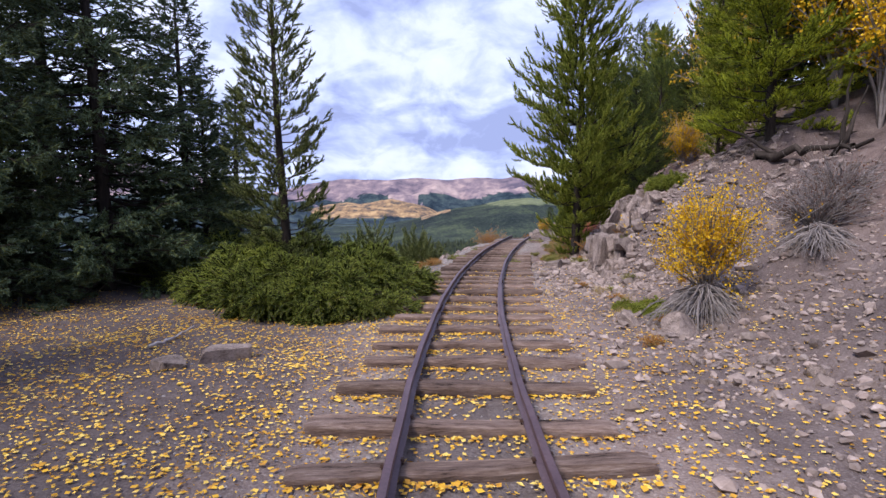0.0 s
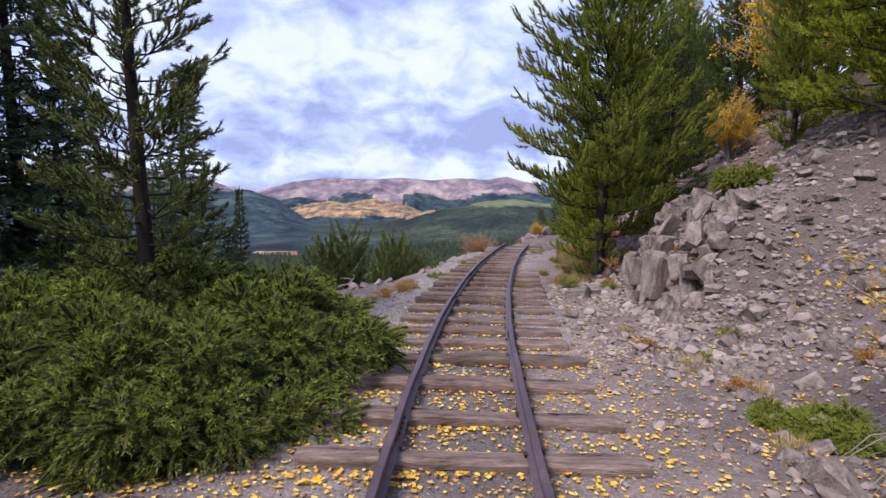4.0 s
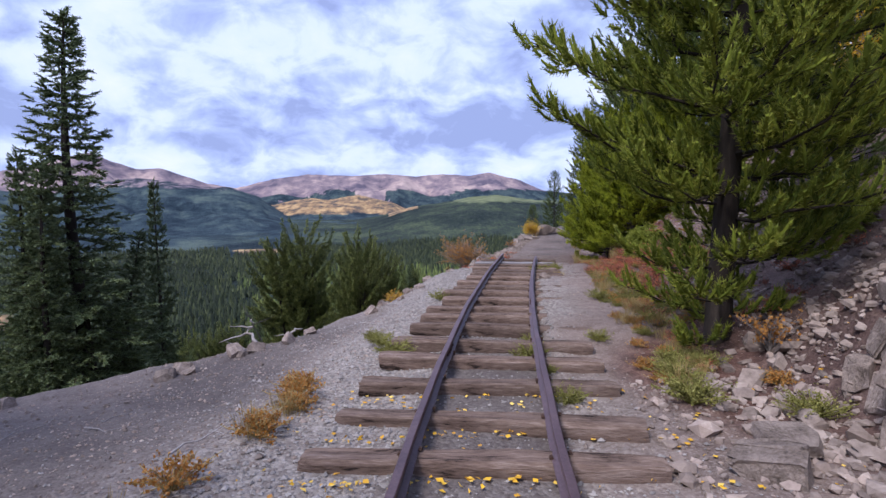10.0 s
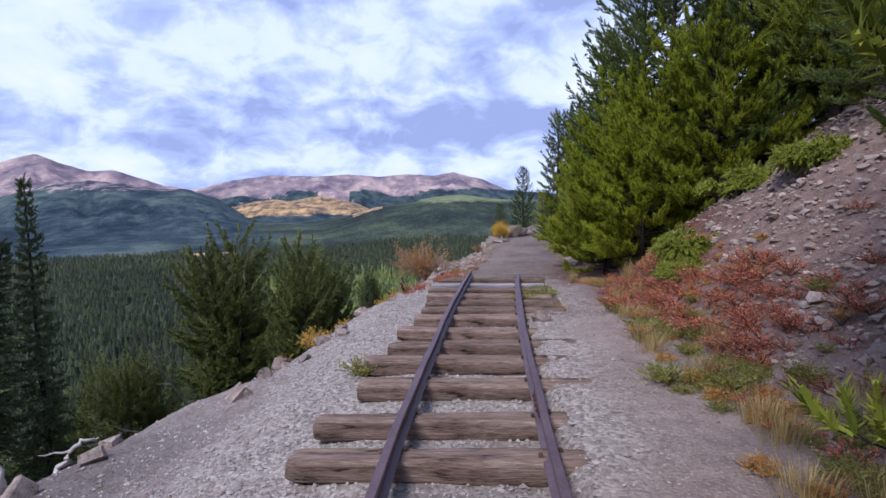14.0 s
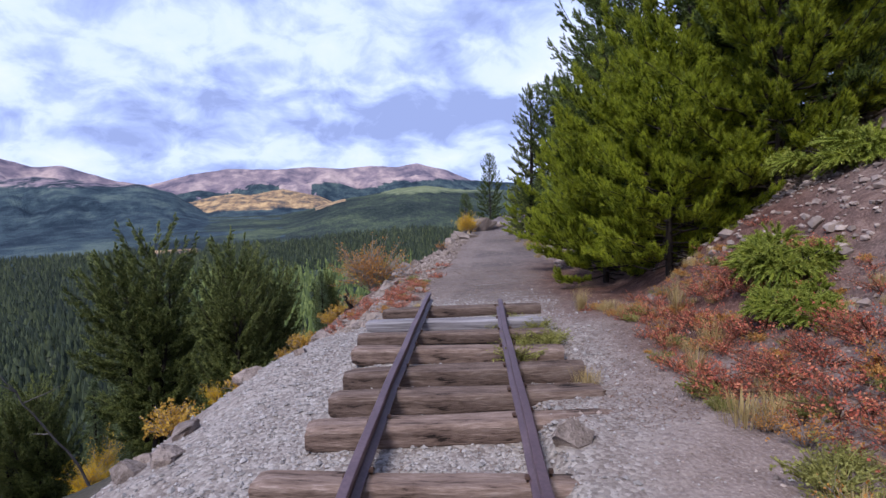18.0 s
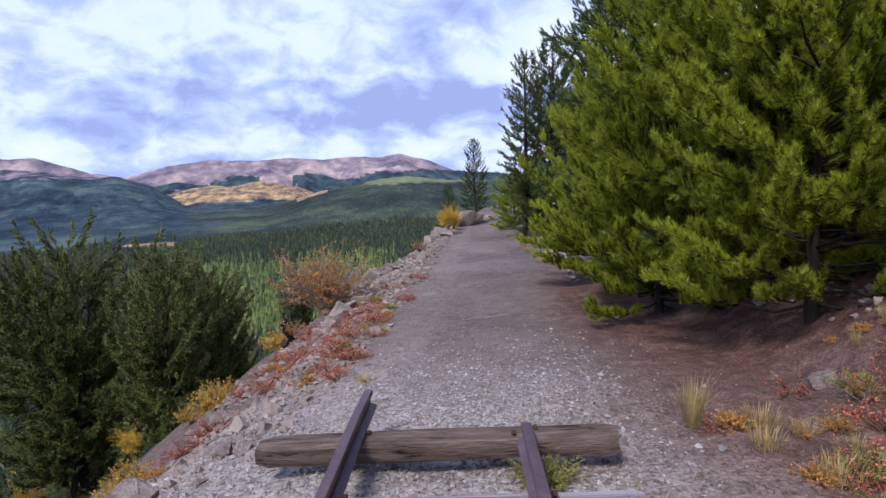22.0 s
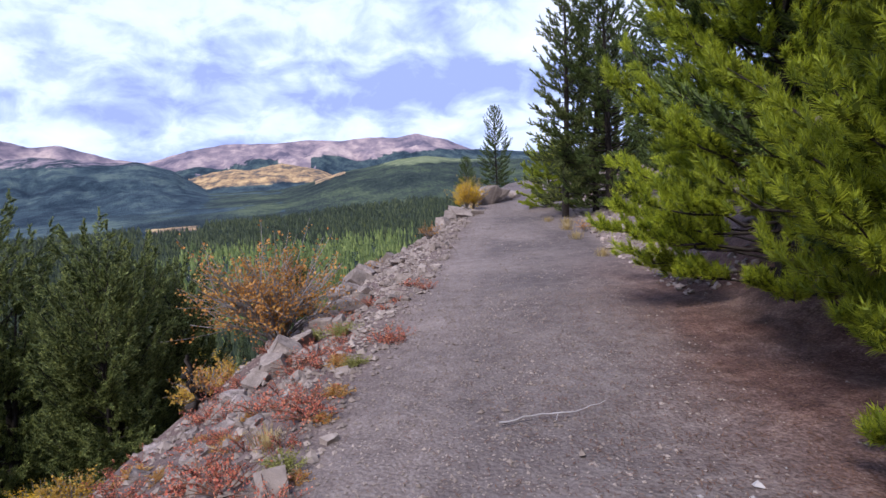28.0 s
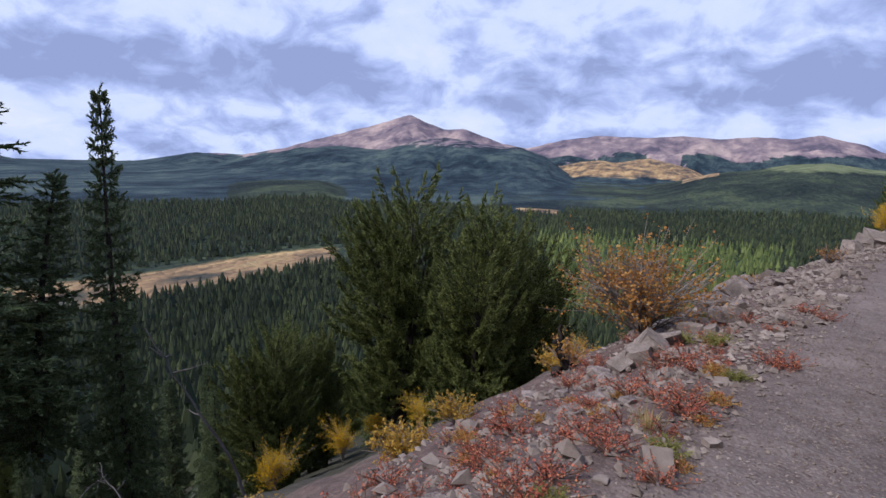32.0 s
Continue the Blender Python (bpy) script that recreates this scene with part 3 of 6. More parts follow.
def land(az, r):
    """Height of the far country at az degrees right of straight ahead and r metres out, and its zones."""
    x, y = np.sin(np.radians(az)) * r, np.cos(np.radians(az)) * r
    z = np.full(az.shape, FLOOR) + 2.5 * fbm(x * 0.006, y * 0.006, 4, 40)
    lumps = fbm(x * 0.0035, y * 0.0035, 5, 45, 0.6)
    ridged = 1 - np.abs(fbm(az * 0.22 + 0.0004 * r, r * 0.0007, 4, 31)) - 0.28 * np.abs(fbm(az * 0.8 + 0.0006 * r, r * 0.0009, 3, 33))
    rocky, gold, layer = np.zeros(az.shape), np.zeros(az.shape), smooth(az, -26, -5)
    for k, (prof, crest, front, back, relief) in enumerate(((FAR, 4300, 1600, 1400, 0.75), (SPUR, 3750, 600, 700, 0.5), (GOLD, 3300, 800, 900, 0.3), (WOODED, 2900, 1500, 1200, 0.34),
                                                            (GREEN, 2300, 1750, 900, 0.12), (LOW, 1450, 900, 500, 0.22))):
        top = crest * np.tan(np.radians(np.interp(az, *prof) + 0.06 * fbm(az * 1.3, az * 0 + k, 3, 50 + k))) + 1.0
        t = np.where(r < crest, (crest - r) / front, (r - crest) / back)
        shape = np.clip(1 - t, 0, 1)
        shape = shape ** 1.25 if k in (0, 1, 3) else shape * shape * (3 - 2 * shape)
        cut = relief * (1 - (ridged if k < 2 else np.sqrt(np.clip(ridged, 0, 1)))) * 4.0 * np.minimum(t, 1) * np.clip(1 - t, 0, 1)
        zz = FLOOR + np.maximum(top - FLOOR, 0) * np.clip(shape - cut, 0, 1)
        zz = zz + 26 * lumps * np.clip(t * 3, 0, 1) * (r < crest) * smooth(zz, FLOOR, FLOOR + 60) * (1.6 if k in (0, 3) else 0.9)
        over = zz > z + 0.5
        z = np.where(over, zz, z)
        layer = np.where(over, smooth(az, -26, -5) if k == 4 else 1.0 if k == 5 else 0.0, layer)
        up = (zz - FLOOR) / np.maximum(top - FLOOR, 1)
        if k == 0:
            rocky = np.where(over, smooth(zz + 75 * fbm(az * 0.42, r * 0.0012, 2, 61) + 60 * (ridged - 0.8), -5, 70), rocky)
        elif k == 1:
            rocky, gold = np.where(over, smooth(zz + 22 * fbm(az * 0.9, r * 0.002, 2, 63), 55, 110), rocky), np.where(over, 0, gold)
        elif k == 2:
            rocky, gold = np.where(over, 0, rocky), np.where(over, smooth(up, 0.05, 0.4), gold)
        elif k == 3:
            rocky, gold = np.where(over, 0.5 * smooth(zz, 30, 75), rocky), np.where(over, 0, gold)
        else:
            rocky, gold = np.where(over, 0, rocky), np.where(over, 0, gold)
            if k == 4:
                gold = np.where(over & (np.abs(az + 1.0) < 1.6) & (up > 0.9), 0.75, gold)
    # meadow on the green ridge's crest, painted paler as if sunlit
    pale = smooth(z, -25, 15) * smooth(az, 1, 6) * (np.abs(r - 2300) < 700) * 0.8
    meadow = (1 - smooth(np.abs(r - np.interp(az, (-70, -55, -47, -38, -30), (357, 378, 415, 465, 530))), 24, 75)) * (1 - smooth(az, -38, -34))
    meadow2 = (1 - smooth(np.abs(r - 960), 30, 90)) * (1 - smooth(np.abs(az + 16), 1.5, 3.5))
    meadow = np.maximum(meadow, meadow2 * (z < -70))
    # share of the painted blue haze tint, growing with distance
    haze = smooth(r, 700, 1100) * (1 - layer)
    return z, np.stack((rocky, np.maximum(gold, 0.6 * meadow), np.maximum(pale, 0.4 * meadow), haze), -1)


def far_zones(az, r):
    return land(az, r)[1]


AZ, RR = np.linspace(-82, 48, 540), 300 * (4950 / 300) ** np.linspace(0, 1, 210)
RR = np.unique(np.concatenate((RR, (4300, 3750, 3300, 2900, 2300, 1450))))
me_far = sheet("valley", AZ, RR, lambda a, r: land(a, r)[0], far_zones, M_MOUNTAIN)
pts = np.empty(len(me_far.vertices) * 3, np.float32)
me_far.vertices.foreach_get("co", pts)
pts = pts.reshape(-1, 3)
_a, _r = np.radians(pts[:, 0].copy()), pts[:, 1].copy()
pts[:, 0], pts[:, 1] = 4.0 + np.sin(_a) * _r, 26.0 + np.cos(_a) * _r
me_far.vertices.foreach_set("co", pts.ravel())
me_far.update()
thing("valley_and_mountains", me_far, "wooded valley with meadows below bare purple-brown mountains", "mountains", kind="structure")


# ---- track ----
rng = np.random.default_rng(4)


def frame_on_line(y):
    """Place and heading on the track's middle line."""
    s = (line_x(y + 0.05) - line_x(y - 0.05)) / 0.1
    return float(line_x(y)), math.atan(float(s))


GAUGE = 1.0
RAIL_PROFILE = np.array(((-0.055, 0), (0.055, 0), (0.055, 0.010), (0.012, 0.026), (0.010, 0.078), (0.030, 0.088), (0.030, 0.108), (0.024, 0.116),
                         (-0.024, 0.116), (-0.030, 0.108), (-0.030, 0.088), (-0.010, 0.078), (-0.012, 0.026), (-0.055, 0.010)))


def rail_mesh(side, y0, y1):
    ys = np.arange(y0, y1 + 0.001, 0.25)
    n, k, v = len(ys), len(RAIL_PROFILE), []
    for y in ys:
        x, a = frame_on_line(y)
        nx, ny = math.cos(a), -math.sin(a)
        w = 0.004 * math.sin(y * 1.7 + side) + 0.003 * math.sin(y * 4.1)
        for px, pz in RAIL_PROFILE:
            o = side * GAUGE / 2 + px + w
            v.append((x + nx * o, y + ny * o, 0.002 + pz + 0.006 * math.sin(y * 0.9 + side)))
    f = [(i * k + j, i * k + (j + 1) % k, (i + 1) * k + (j + 1) % k, (i + 1) * k + j) for i in range(n - 1) for j in range(k)]
    me = mesh_of("rail", v, f, M_RAIL)
    bm = bmesh.new()
    bm.from_mesh(me)
    bm.verts.ensure_lookup_table()
    for base in (0, (n - 1) * k):
        bm.faces.new([bm.verts[base + j] for j in range(k)])
    bmesh.ops.recalc_face_normals(bm, faces=bm.faces)
    bm.to_mesh(me)
    bm.free()
    return me


def box(sx, sy, sz, at=(0, 0, 0), taper=1.0):
    x, y, z = sx / 2, sy / 2, sz / 2
    v = np.array([(a * x * (taper if c > 0 else 1), b * y * (taper if c > 0 else 1), c * z) for c in (-1, 1) for b in (-1, 1) for a in (-1, 1)]) + np.array(at)
    f = np.array(((0, 2, 3, 1), (4, 5, 7, 6), (0, 1, 5, 4), (2, 6, 7, 3), (0, 4, 6, 2), (1, 3, 7, 5)))
    return v, f


def tie_mesh(length, seed):
    """A squared log, worn round, split along the grain and ragged at the ends."""
    r = np.random.default_rng(seed)
    n, k = 34, 16
    xs = np.linspace(-length / 2, length / 2, n)
    v = []
    for i, x in enumerate(xs):
        end = min(i, n - 1 - i)
        w = 0.100 + 0.010 * math.sin(x * 2.3 + seed) + 0.006 * math.sin(x * 7 + seed * 2)
        h = 0.088 + 0.006 * math.sin(x * 3.1 + seed * 1.3)
        if end == 0:
            w, h = w * 0.9, h * 0.86
        for j in range(k):
            a = 2 * math.pi * (j + 0.5) / k
            c, s = math.cos(a), math.sin(a)
            p = 0.36
            yy, zz = w * math.copysign(abs(c) ** p, c), h * math.copysign(abs(s) ** p, s)
            g = fbm(np.array([x * 1.2 + seed * 9.7]), np.array([j * 1.9 + 3.3 * seed]), 3, seed)[0]
            groove = -0.014 * (vnoise(np.array([x * 0.8 + seed * 5]), np.array([j * 0.97 + 0.5]), seed + 3)[0] > 0.63) * (s > -0.2)
            m = 1 + 0.08 * g
            v.append((x + (0.03 * g if end == 0 else 0), yy * m, zz * m + groove * max(s, 0) + 0.012 * math.sin(x * 1.1 + seed)))
    f = [(i * k + j, (i + 1) * k + j, (i + 1) * k + (j + 1) % k, i * k + (j + 1) % k) for i in range(n - 1) for j in range(k)]
    me = mesh_of("tie", v, f, M_TIE)
    bm = bmesh.new()
    bm.from_mesh(me)
    bm.verts.ensure_lookup_table()
    caps = [bm.faces.new([bm.verts[base + j] for j in range(k)]) for base in (0, (n - 1) * k)]
    for face in caps:
        bmesh.ops.inset_individual(bm, faces=[face], thickness=0.03, depth=-0.006)
    bmesh.ops.recalc_face_normals(bm, faces=bm.faces)
    bm.to_mesh(me)
    bm.free()
    return me


def spike_mesh():
    v, f = merge((box(0.030, 0.040, 0.016, (0, 0, 0.030), 0.7), box(0.014, 0.016, 0.05, (0, 0, 0.0))))
    return mesh_of("spike", v, f, M_SPIKE)


TIE_Y = [-0.9, -0.15, 0.6, 1.37, 2.07, 2.98, 3.85, 4.6, 5.5, 6.27, 7.02, 7.88, 8.75, 9.5, 10.2, 10.89, 11.73, 12.58, 13.3, 14.0, 14.85, 15.66, 16.35, 17.12,
         17.83, 18.46, 19.25, 19.97, 20.57, 21.25, 22.0, 22.5, 23.08, 23.75, 24.33, 24.95, 25.6]
tie_kinds = [tie_mesh(2.44, s) for s in range(1, 7)] + [tie_mesh(2.14, s) for s in range(7, 11)]
me_grey_tie = tie_mesh(2.18, 12)
me_grey_tie.materials[0] = M_TIE_GREY
me_spike = spike_mesh()
for i, y in enumerate(TIE_Y):
    x, a = frame_on_line(y)
    late = y > 19
    me = tie_kinds[6 + (i * 3) % 4] if late else tie_kinds[(i * 5) % 6]
    off = float(rng.normal(0, 0.06 if y > 15 else 0.04)) + (-0.03 if late else 0.02)
    m = pose(x + off, y, -0.088, float(rng.normal(0, 1.2)), float(rng.normal(0, 0.5)) - (0.8 if y > 16 else 0), math.degrees(-a) + float(rng.normal(0, 1.6)))
    label = "weathered grey-brown wooden railway tie, split along the grain"
    if y > 15.5:
        label = "weathered railway tie with its end exposed over the gravel"
    if y == 24.95:
        me, label = me_grey_tie, "bleached silver-grey railway tie with a deep split"
    if y > 24.2:
        m = m @ Matrix.Translation((0, 0, 0.018)) @ Matrix.Diagonal((1, 0.85, 0.78, 1))
    tie = thing("railway_tie", me, label, "railway tie", "ties under the rails", m=m)
    for side in (-1, 1):
        for edge in (-1, 1):
            sp = part("spike", me_spike, tie)
            sp.location = (side * GAUGE / 2 - off + edge * 0.066, edge * 0.035, 0.082)

for side, y0, y1, name in ((-1, -5.0, 26.05, "outer"), (1, -5.0, 25.7, "inner")):
    rail = thing("rail", rail_mesh(side, y0, y1), "narrow rusted purple-brown steel rail curving along the ties", "rail", "rails of the track")
    for yj in ((6.6, 15.7) if side < 0 else (9.6, 18.6)):
        x, a = frame_on_line(yj)
        for s2 in (-1, 1):
            v, f = box(0.014, 0.46, 0.055)
            pl = part("fishplate", mesh_of("fishplate", v, f, M_SPIKE), rail)
            o = side * GAUGE / 2 + s2 * 0.021
            pl.matrix_local = pose(x + math.cos(a) * o, yj - math.sin(a) * o, 0.055, 0, 0, math.degrees(-a))
            for k in (-0.15, -0.05, 0.05, 0.15):
                v, f = box(0.02, 0.026, 0.026)
                b = part("bolt", mesh_of("bolt", v, f, M_SPIKE), pl)
                b.location = (s2 * 0.013, k, 0.0)


# ---- rocks ----
def rock_mesh(seed, cuts=9, flat=1.0, worn=True):
    """A block split off along joints: a box cut by random planes, its edges worn."""
    r = np.random.default_rng(seed)
    bm = bmesh.new()
    bmesh.ops.create_cube(bm, size=1.5)
    for p in bm.verts:
        p.co = p.co * Vector(1 + r.uniform(-0.16, 0.16, 3))
    for k in range(cuts):
        no = Vector(unit(r.normal(size=3)))
        reach = max(p.co.dot(no) for p in bm.verts)
        res = bmesh.ops.bisect_plane(bm, geom=bm.verts[:] + bm.edges[:] + bm.faces[:], plane_co=no * reach * r.uniform(0.62, 0.9), plane_no=no, clear_outer=True)
        loop = [e for e in res["geom_cut"] if isinstance(e, bmesh.types.BMEdge)]
        if len(loop) > 2:
            bmesh.ops.contextual_create(bm, geom=loop)
    bmesh.ops.remove_doubles(bm, verts=bm.verts[:], dist=0.03)
    if worn:
        bmesh.ops.bevel(bm, geom=bm.edges[:], offset=0.09, segments=1, affect="EDGES", clamp_overlap=True)
    bmesh.ops.triangulate(bm, faces=bm.faces[:])
    bmesh.ops.recalc_face_normals(bm, faces=bm.faces[:])
    bm.verts.index_update()
    v = np.array([p.co[:] for p in bm.verts])
    f = np.array([[q.index for q in p.verts] for p in bm.faces])
    bm.free()
    v = v + 0.045 * r.normal(size=v.shape) * np.array((1, 1, 0.8))
    v *= np.array((1.0, r.uniform(0.65, 0.9), r.uniform(0.6, 0.85) * flat))
    return v, f


ROCKS = [rock_mesh(100 + i) for i in range(10)]
SLABS = [rock_mesh(130 + i, cuts=7, flat=0.5) for i in range(4)]
CHIPS = [rock_mesh(160 + i, cuts=6, flat=0.9 if i < 5 else 0.55, worn=False) for i in range(8)]
me_rocks = [mesh_of("rock", v, f, M_ROCK) for v, f in ROCKS]
me_boulders = [mesh_of("boulder", v, f, M_BOULDER) for v, f in ROCKS[:4] + SLABS[:2]]
me_slabs = [mesh_of("slab", v, f, M_ROCK) for v, f in SLABS]


def put_rock(x, y, size, label, group="", sink=0.3, tilt=25, slab=False, up=0.0, turn=None, stretch=None, brown=False):
    pool = me_boulders if brown else me_slabs if slab else me_rocks
    me = pool[int(rng.integers(len(pool)))]
    z = float(height(x, y)) + size * (0.45 - sink) + up
    m = pose(x, y, z, rng.normal(0, tilt), rng.normal(0, tilt), rng.uniform(0, 360) if turn is None else turn)
    ob = thing("rock", me, label, "rock", group, m=m @ Matrix.Diagonal((*(np.array(stretch or (1, 1, 1)) * size), 1)))
    return ob


# crag of upright blocks beside the track, tier on tier
for tier in range(7):
    y = 10.55 + 0.09 * tier
    while y < 14.1:
        size = rng.uniform(0.13, 0.23)
        x = float(np.interp(y, *FOOT)) + 0.24 + 0.19 * tier + 0.3 * smooth(y, 12.8, 14.2) + rng.normal(0, 0.08)
        put_rock(x, y, size, "angular grey granite block wedged in the crag", "blocks of the crag", 0.38, 13, up=0.03 * tier, turn=rng.choice((0, 90)) + rng.normal(8, 16), stretch=(0.85, 0.85, rng.uniform(1.1, 1.8) if tier < 3 else rng.uniform(0.8, 1.3)))
        y += size * rng.uniform(1.2, 1.65)
for x, y, z, sx, sz, rx, rz in ((4.15, 11.75, 0.55, 0.34, 0.75, 6, 20), (4.3, 11.25, 0.75, 0.33, 0.5, -8, 60), (4.4, 12.25, 0.9, 0.26, 0.6, 12, 10), (4.65, 11.5, 1.25, 0.30, 0.42, 10, 130), (4.35, 10.85, 0.72, 0.36, 0.36, 15, 200),
                                (4.75, 10.95, 1.2, 0.34, 0.3, 10, 250), (4.2, 12.8, 0.5, 0.28, 0.55, -7, 80), (4.3, 13.3, 0.6, 0.25, 0.5, 9, 35), (4.7, 12.6, 1.35, 0.25, 0.5, 24, 15), (5.0, 11.9, 1.65, 0.28, 0.45, 28, 30)):
    thing("rock", me_rocks[int(rng.integers(len(me_rocks)))], "large grey-brown granite column split along upright joints", "rock", "blocks of the crag", m=pose(x, y, z, rx, rx / 2, rz) @ Matrix.Diagonal((sx * 0.72, sx * 0.8, sz * 0.85, 1)))
for i in range(60):
    y = rng.uniform(8.2, 15.0)
    x = float(np.interp(y, *FOOT)) + rng.uniform(0.9, 4.6)
    put_rock(x, y, rng.uniform(0.08, 0.22), "angular grey granite block on the crag's slope", "blocks of the crag", 0.32, 25, slab=i % 4 == 0)
for y, dx, s, st, tl in ((11.2, 1.35, 0.27, (0.5, 0.7, 1.7), 28), (11.6, 1.5, 0.27, (0.5, 0.8, 1.7), 30), (12.3, 0.75, 0.24, (0.8, 0.8, 1.5), 10), (13.2, 0.7, 0.22, (0.9, 0.8, 1.5), 10)):
    put_rock(float(np.interp(y, *FOOT)) + dx, y, s, "tall leaning granite slab standing in the crag", "blocks of the crag", 0.25, tl, stretch=st)
for i in range(44):
    y = rng.uniform(3.0, 10.0)
    x = float(np.interp(y, *FOOT)) - 0.65 + abs(rng.normal(0, 1.0))
    put_rock(x, y, rng.uniform(0.06, 0.13), "pinkish grey broken stone lying on the scree", "stones on the scree slope", 0.3, 22, slab=i % 3 == 0)
# named single stones
put_rock(-2.5, 4.2, 0.36, "flat pale grey boulder lying among yellow leaves", sink=0.3, tilt=9, turn=35, stretch=(1.0, 0.95, 0.6))
put_rock(-2.95, 3.8, 0.22, "flat grey stone beside a larger boulder", sink=0.2, tilt=6, slab=True)
put_rock(3.5, 13.35, 0.27, "pale tilted granite slab fallen at the foot of the crag", sink=0.15, tilt=12, slab=True)
put_rock(3.16, 13.05, 0.27, "pale angular granite block fallen at the foot of the crag", sink=0.25, tilt=10)
put_rock(4.1, 11.05, 0.28, "pointed pale granite slab at the foot of the crag", sink=0.1, tilt=18, slab=True, turn=30)
put_rock(4.1, 19.15, 0.15, "small angular grey stone on the trampled path")
put_rock(3.75, 21.45, 0.14, "small angular stone beside the rail")
put_rock(1.62, 20.3, 0.17, "pale flat stone resting against a tie end", sink=0.15)
put_rock(3.3, 5.2, 0.26, "grey stone under the roots of a shrub")
put_rock(2.85, 5.9, 0.22, "grey stone at the foot of the slope")
for i in range(14):
    put_rock(4.4 + i * 0.16 + rng.normal(0, 0.15), 38 + i * 0.85, rng.uniform(0.2, 0.42), "grey angular rock along the edge of the trail", "rocks along the trail's edge", 0.3, brown=bool(i % 2))
for i in range(22):
    y = rng.uniform(28.0, 37.0)
    x = float(np.interp(y, (28, 31, 34, 38), (2.5, 3.0, 3.8, 4.9))) + rng.uniform(-1.4, 0.6)
    put_rock(x, y, rng.uniform(0.06, 0.15), "pale grey rock half sunk in the embankment's edge", "rocks along the trail's edge", 0.3, slab=bool(i % 2))
for x, y, sz, dark in ((3.55, 33.5, 0.24, True), (3.7, 33.75, 0.28, True), (3.85, 34.2, 0.26, False), (3.4, 33.35, 0.2, True), (3.2, 33.0, 0.17, False), (3.95, 33.4, 0.2, True), (4.1, 34.9, 0.22, True), (4.25, 35.6, 0.2, False)):
    put_rock(x, y, sz, "brown angular rock heaped beside the orange shrub" if dark else "grey slab leaning beside the orange shrub", "rocks along the trail's edge", 0.15, 22, brown=dark, slab=not dark)
for x, y, sz in ((3.85, 31.7, 0.13), (3.7, 31.45, 0.11), (3.35, 31.9, 0.12), (3.1, 31.3, 0.09), (3.25, 30.7, 0.08), (2.75, 31.6, 0.12), (2.6, 32.4, 0.14), (2.95, 32.3, 0.10)):
    put_rock(x, y, sz, "pale grey slab lying on the embankment's edge", "rocks along the trail's edge", 0.28, 12, slab=True)
# slanting slabs of the outcrop at the bend of the trail
for x, y, sz, rise, turn, wide in ((9.9, 49.4, 0.8, -38, 8, 0.5), (10.4, 50.0, 1.0, -42, 14, 0.45), (10.95, 50.5, 1.1, -36, 20, 0.45), (11.6, 51.2, 0.8, -20, 10, 0.6), (12.6, 52.4, 0.6, -10, 40, 0.8), (9.5, 48.9, 0.4, -15, 60, 0.8)):
    me = me_boulders[int(rng.integers(len(me_boulders)))]
    z = float(height(x, y)) + 0.22 * sz
    thing("rock", me, "weathered brown slab slanting out of the trail's edge", "rock", "slabs of the outcrop", m=pose(x, y, z, 0, rise, turn) @ Matrix.Diagonal((sz, sz * wide, sz * 0.62, 1)))
for x, y, sz in ((8.0, 45.0, 0.42), (8.5, 45.5, 0.5), (9.0, 45.9, 0.36), (7.6, 44.2, 0.4)):
    put_rock(x, y, sz, "dark angular rock at the edge of the trail", "rocks along the trail's edge", 0.25, brown=True)
for i in range(22):
    y = rng.uniform(-1, 27)
    x = float(np.interp(y, *FOOT)) + abs(rng.normal(0, 2.2)) - 0.3
    if y > 15.5 and rng.random() < 0.5:
        x += 1.6
    put_rock(x, y, rng.uniform(0.06, 0.17), "grey stone lying on the scree slope", "stones on the scree slope", 0.3)
for i in range(26):
    y = rng.uniform(16, 27)
    x = float(np.interp(y, (16, 19.2, 21.9, 25.4, 28), (-4.0, -1.0, 0.4, 2.0, 2.7))) + rng.normal(0, 0.22)
    put_rock(x, y, rng.uniform(0.08, 0.2), "grey stone on the rim of the embankment", "stones on the rim", 0.3)


_g = (1 + 5 ** 0.5) / 2
ICO_V = unit(np.array(((-1, _g, 0), (1, _g, 0), (-1, -_g, 0), (1, -_g, 0), (0, -1, _g), (0, 1, _g), (0, -1, -_g), (0, 1, -_g), (_g, 0, -1), (_g, 0, 1), (-_g, 0, -1), (-_g, 0, 1))))
ICO_F = np.array(((0, 11, 5), (0, 5, 1), (0, 1, 7), (0, 7, 10), (0, 10, 11), (1, 5, 9), (5, 11, 4), (11, 10, 2), (10, 7, 6), (7, 1, 8),
                  (3, 9, 4), (3, 4, 2), (3, 2, 6), (3, 6, 8), (3, 8, 9), (4, 9, 5), (2, 4, 11), (6, 2, 10), (8, 6, 7), (9, 8, 1)))


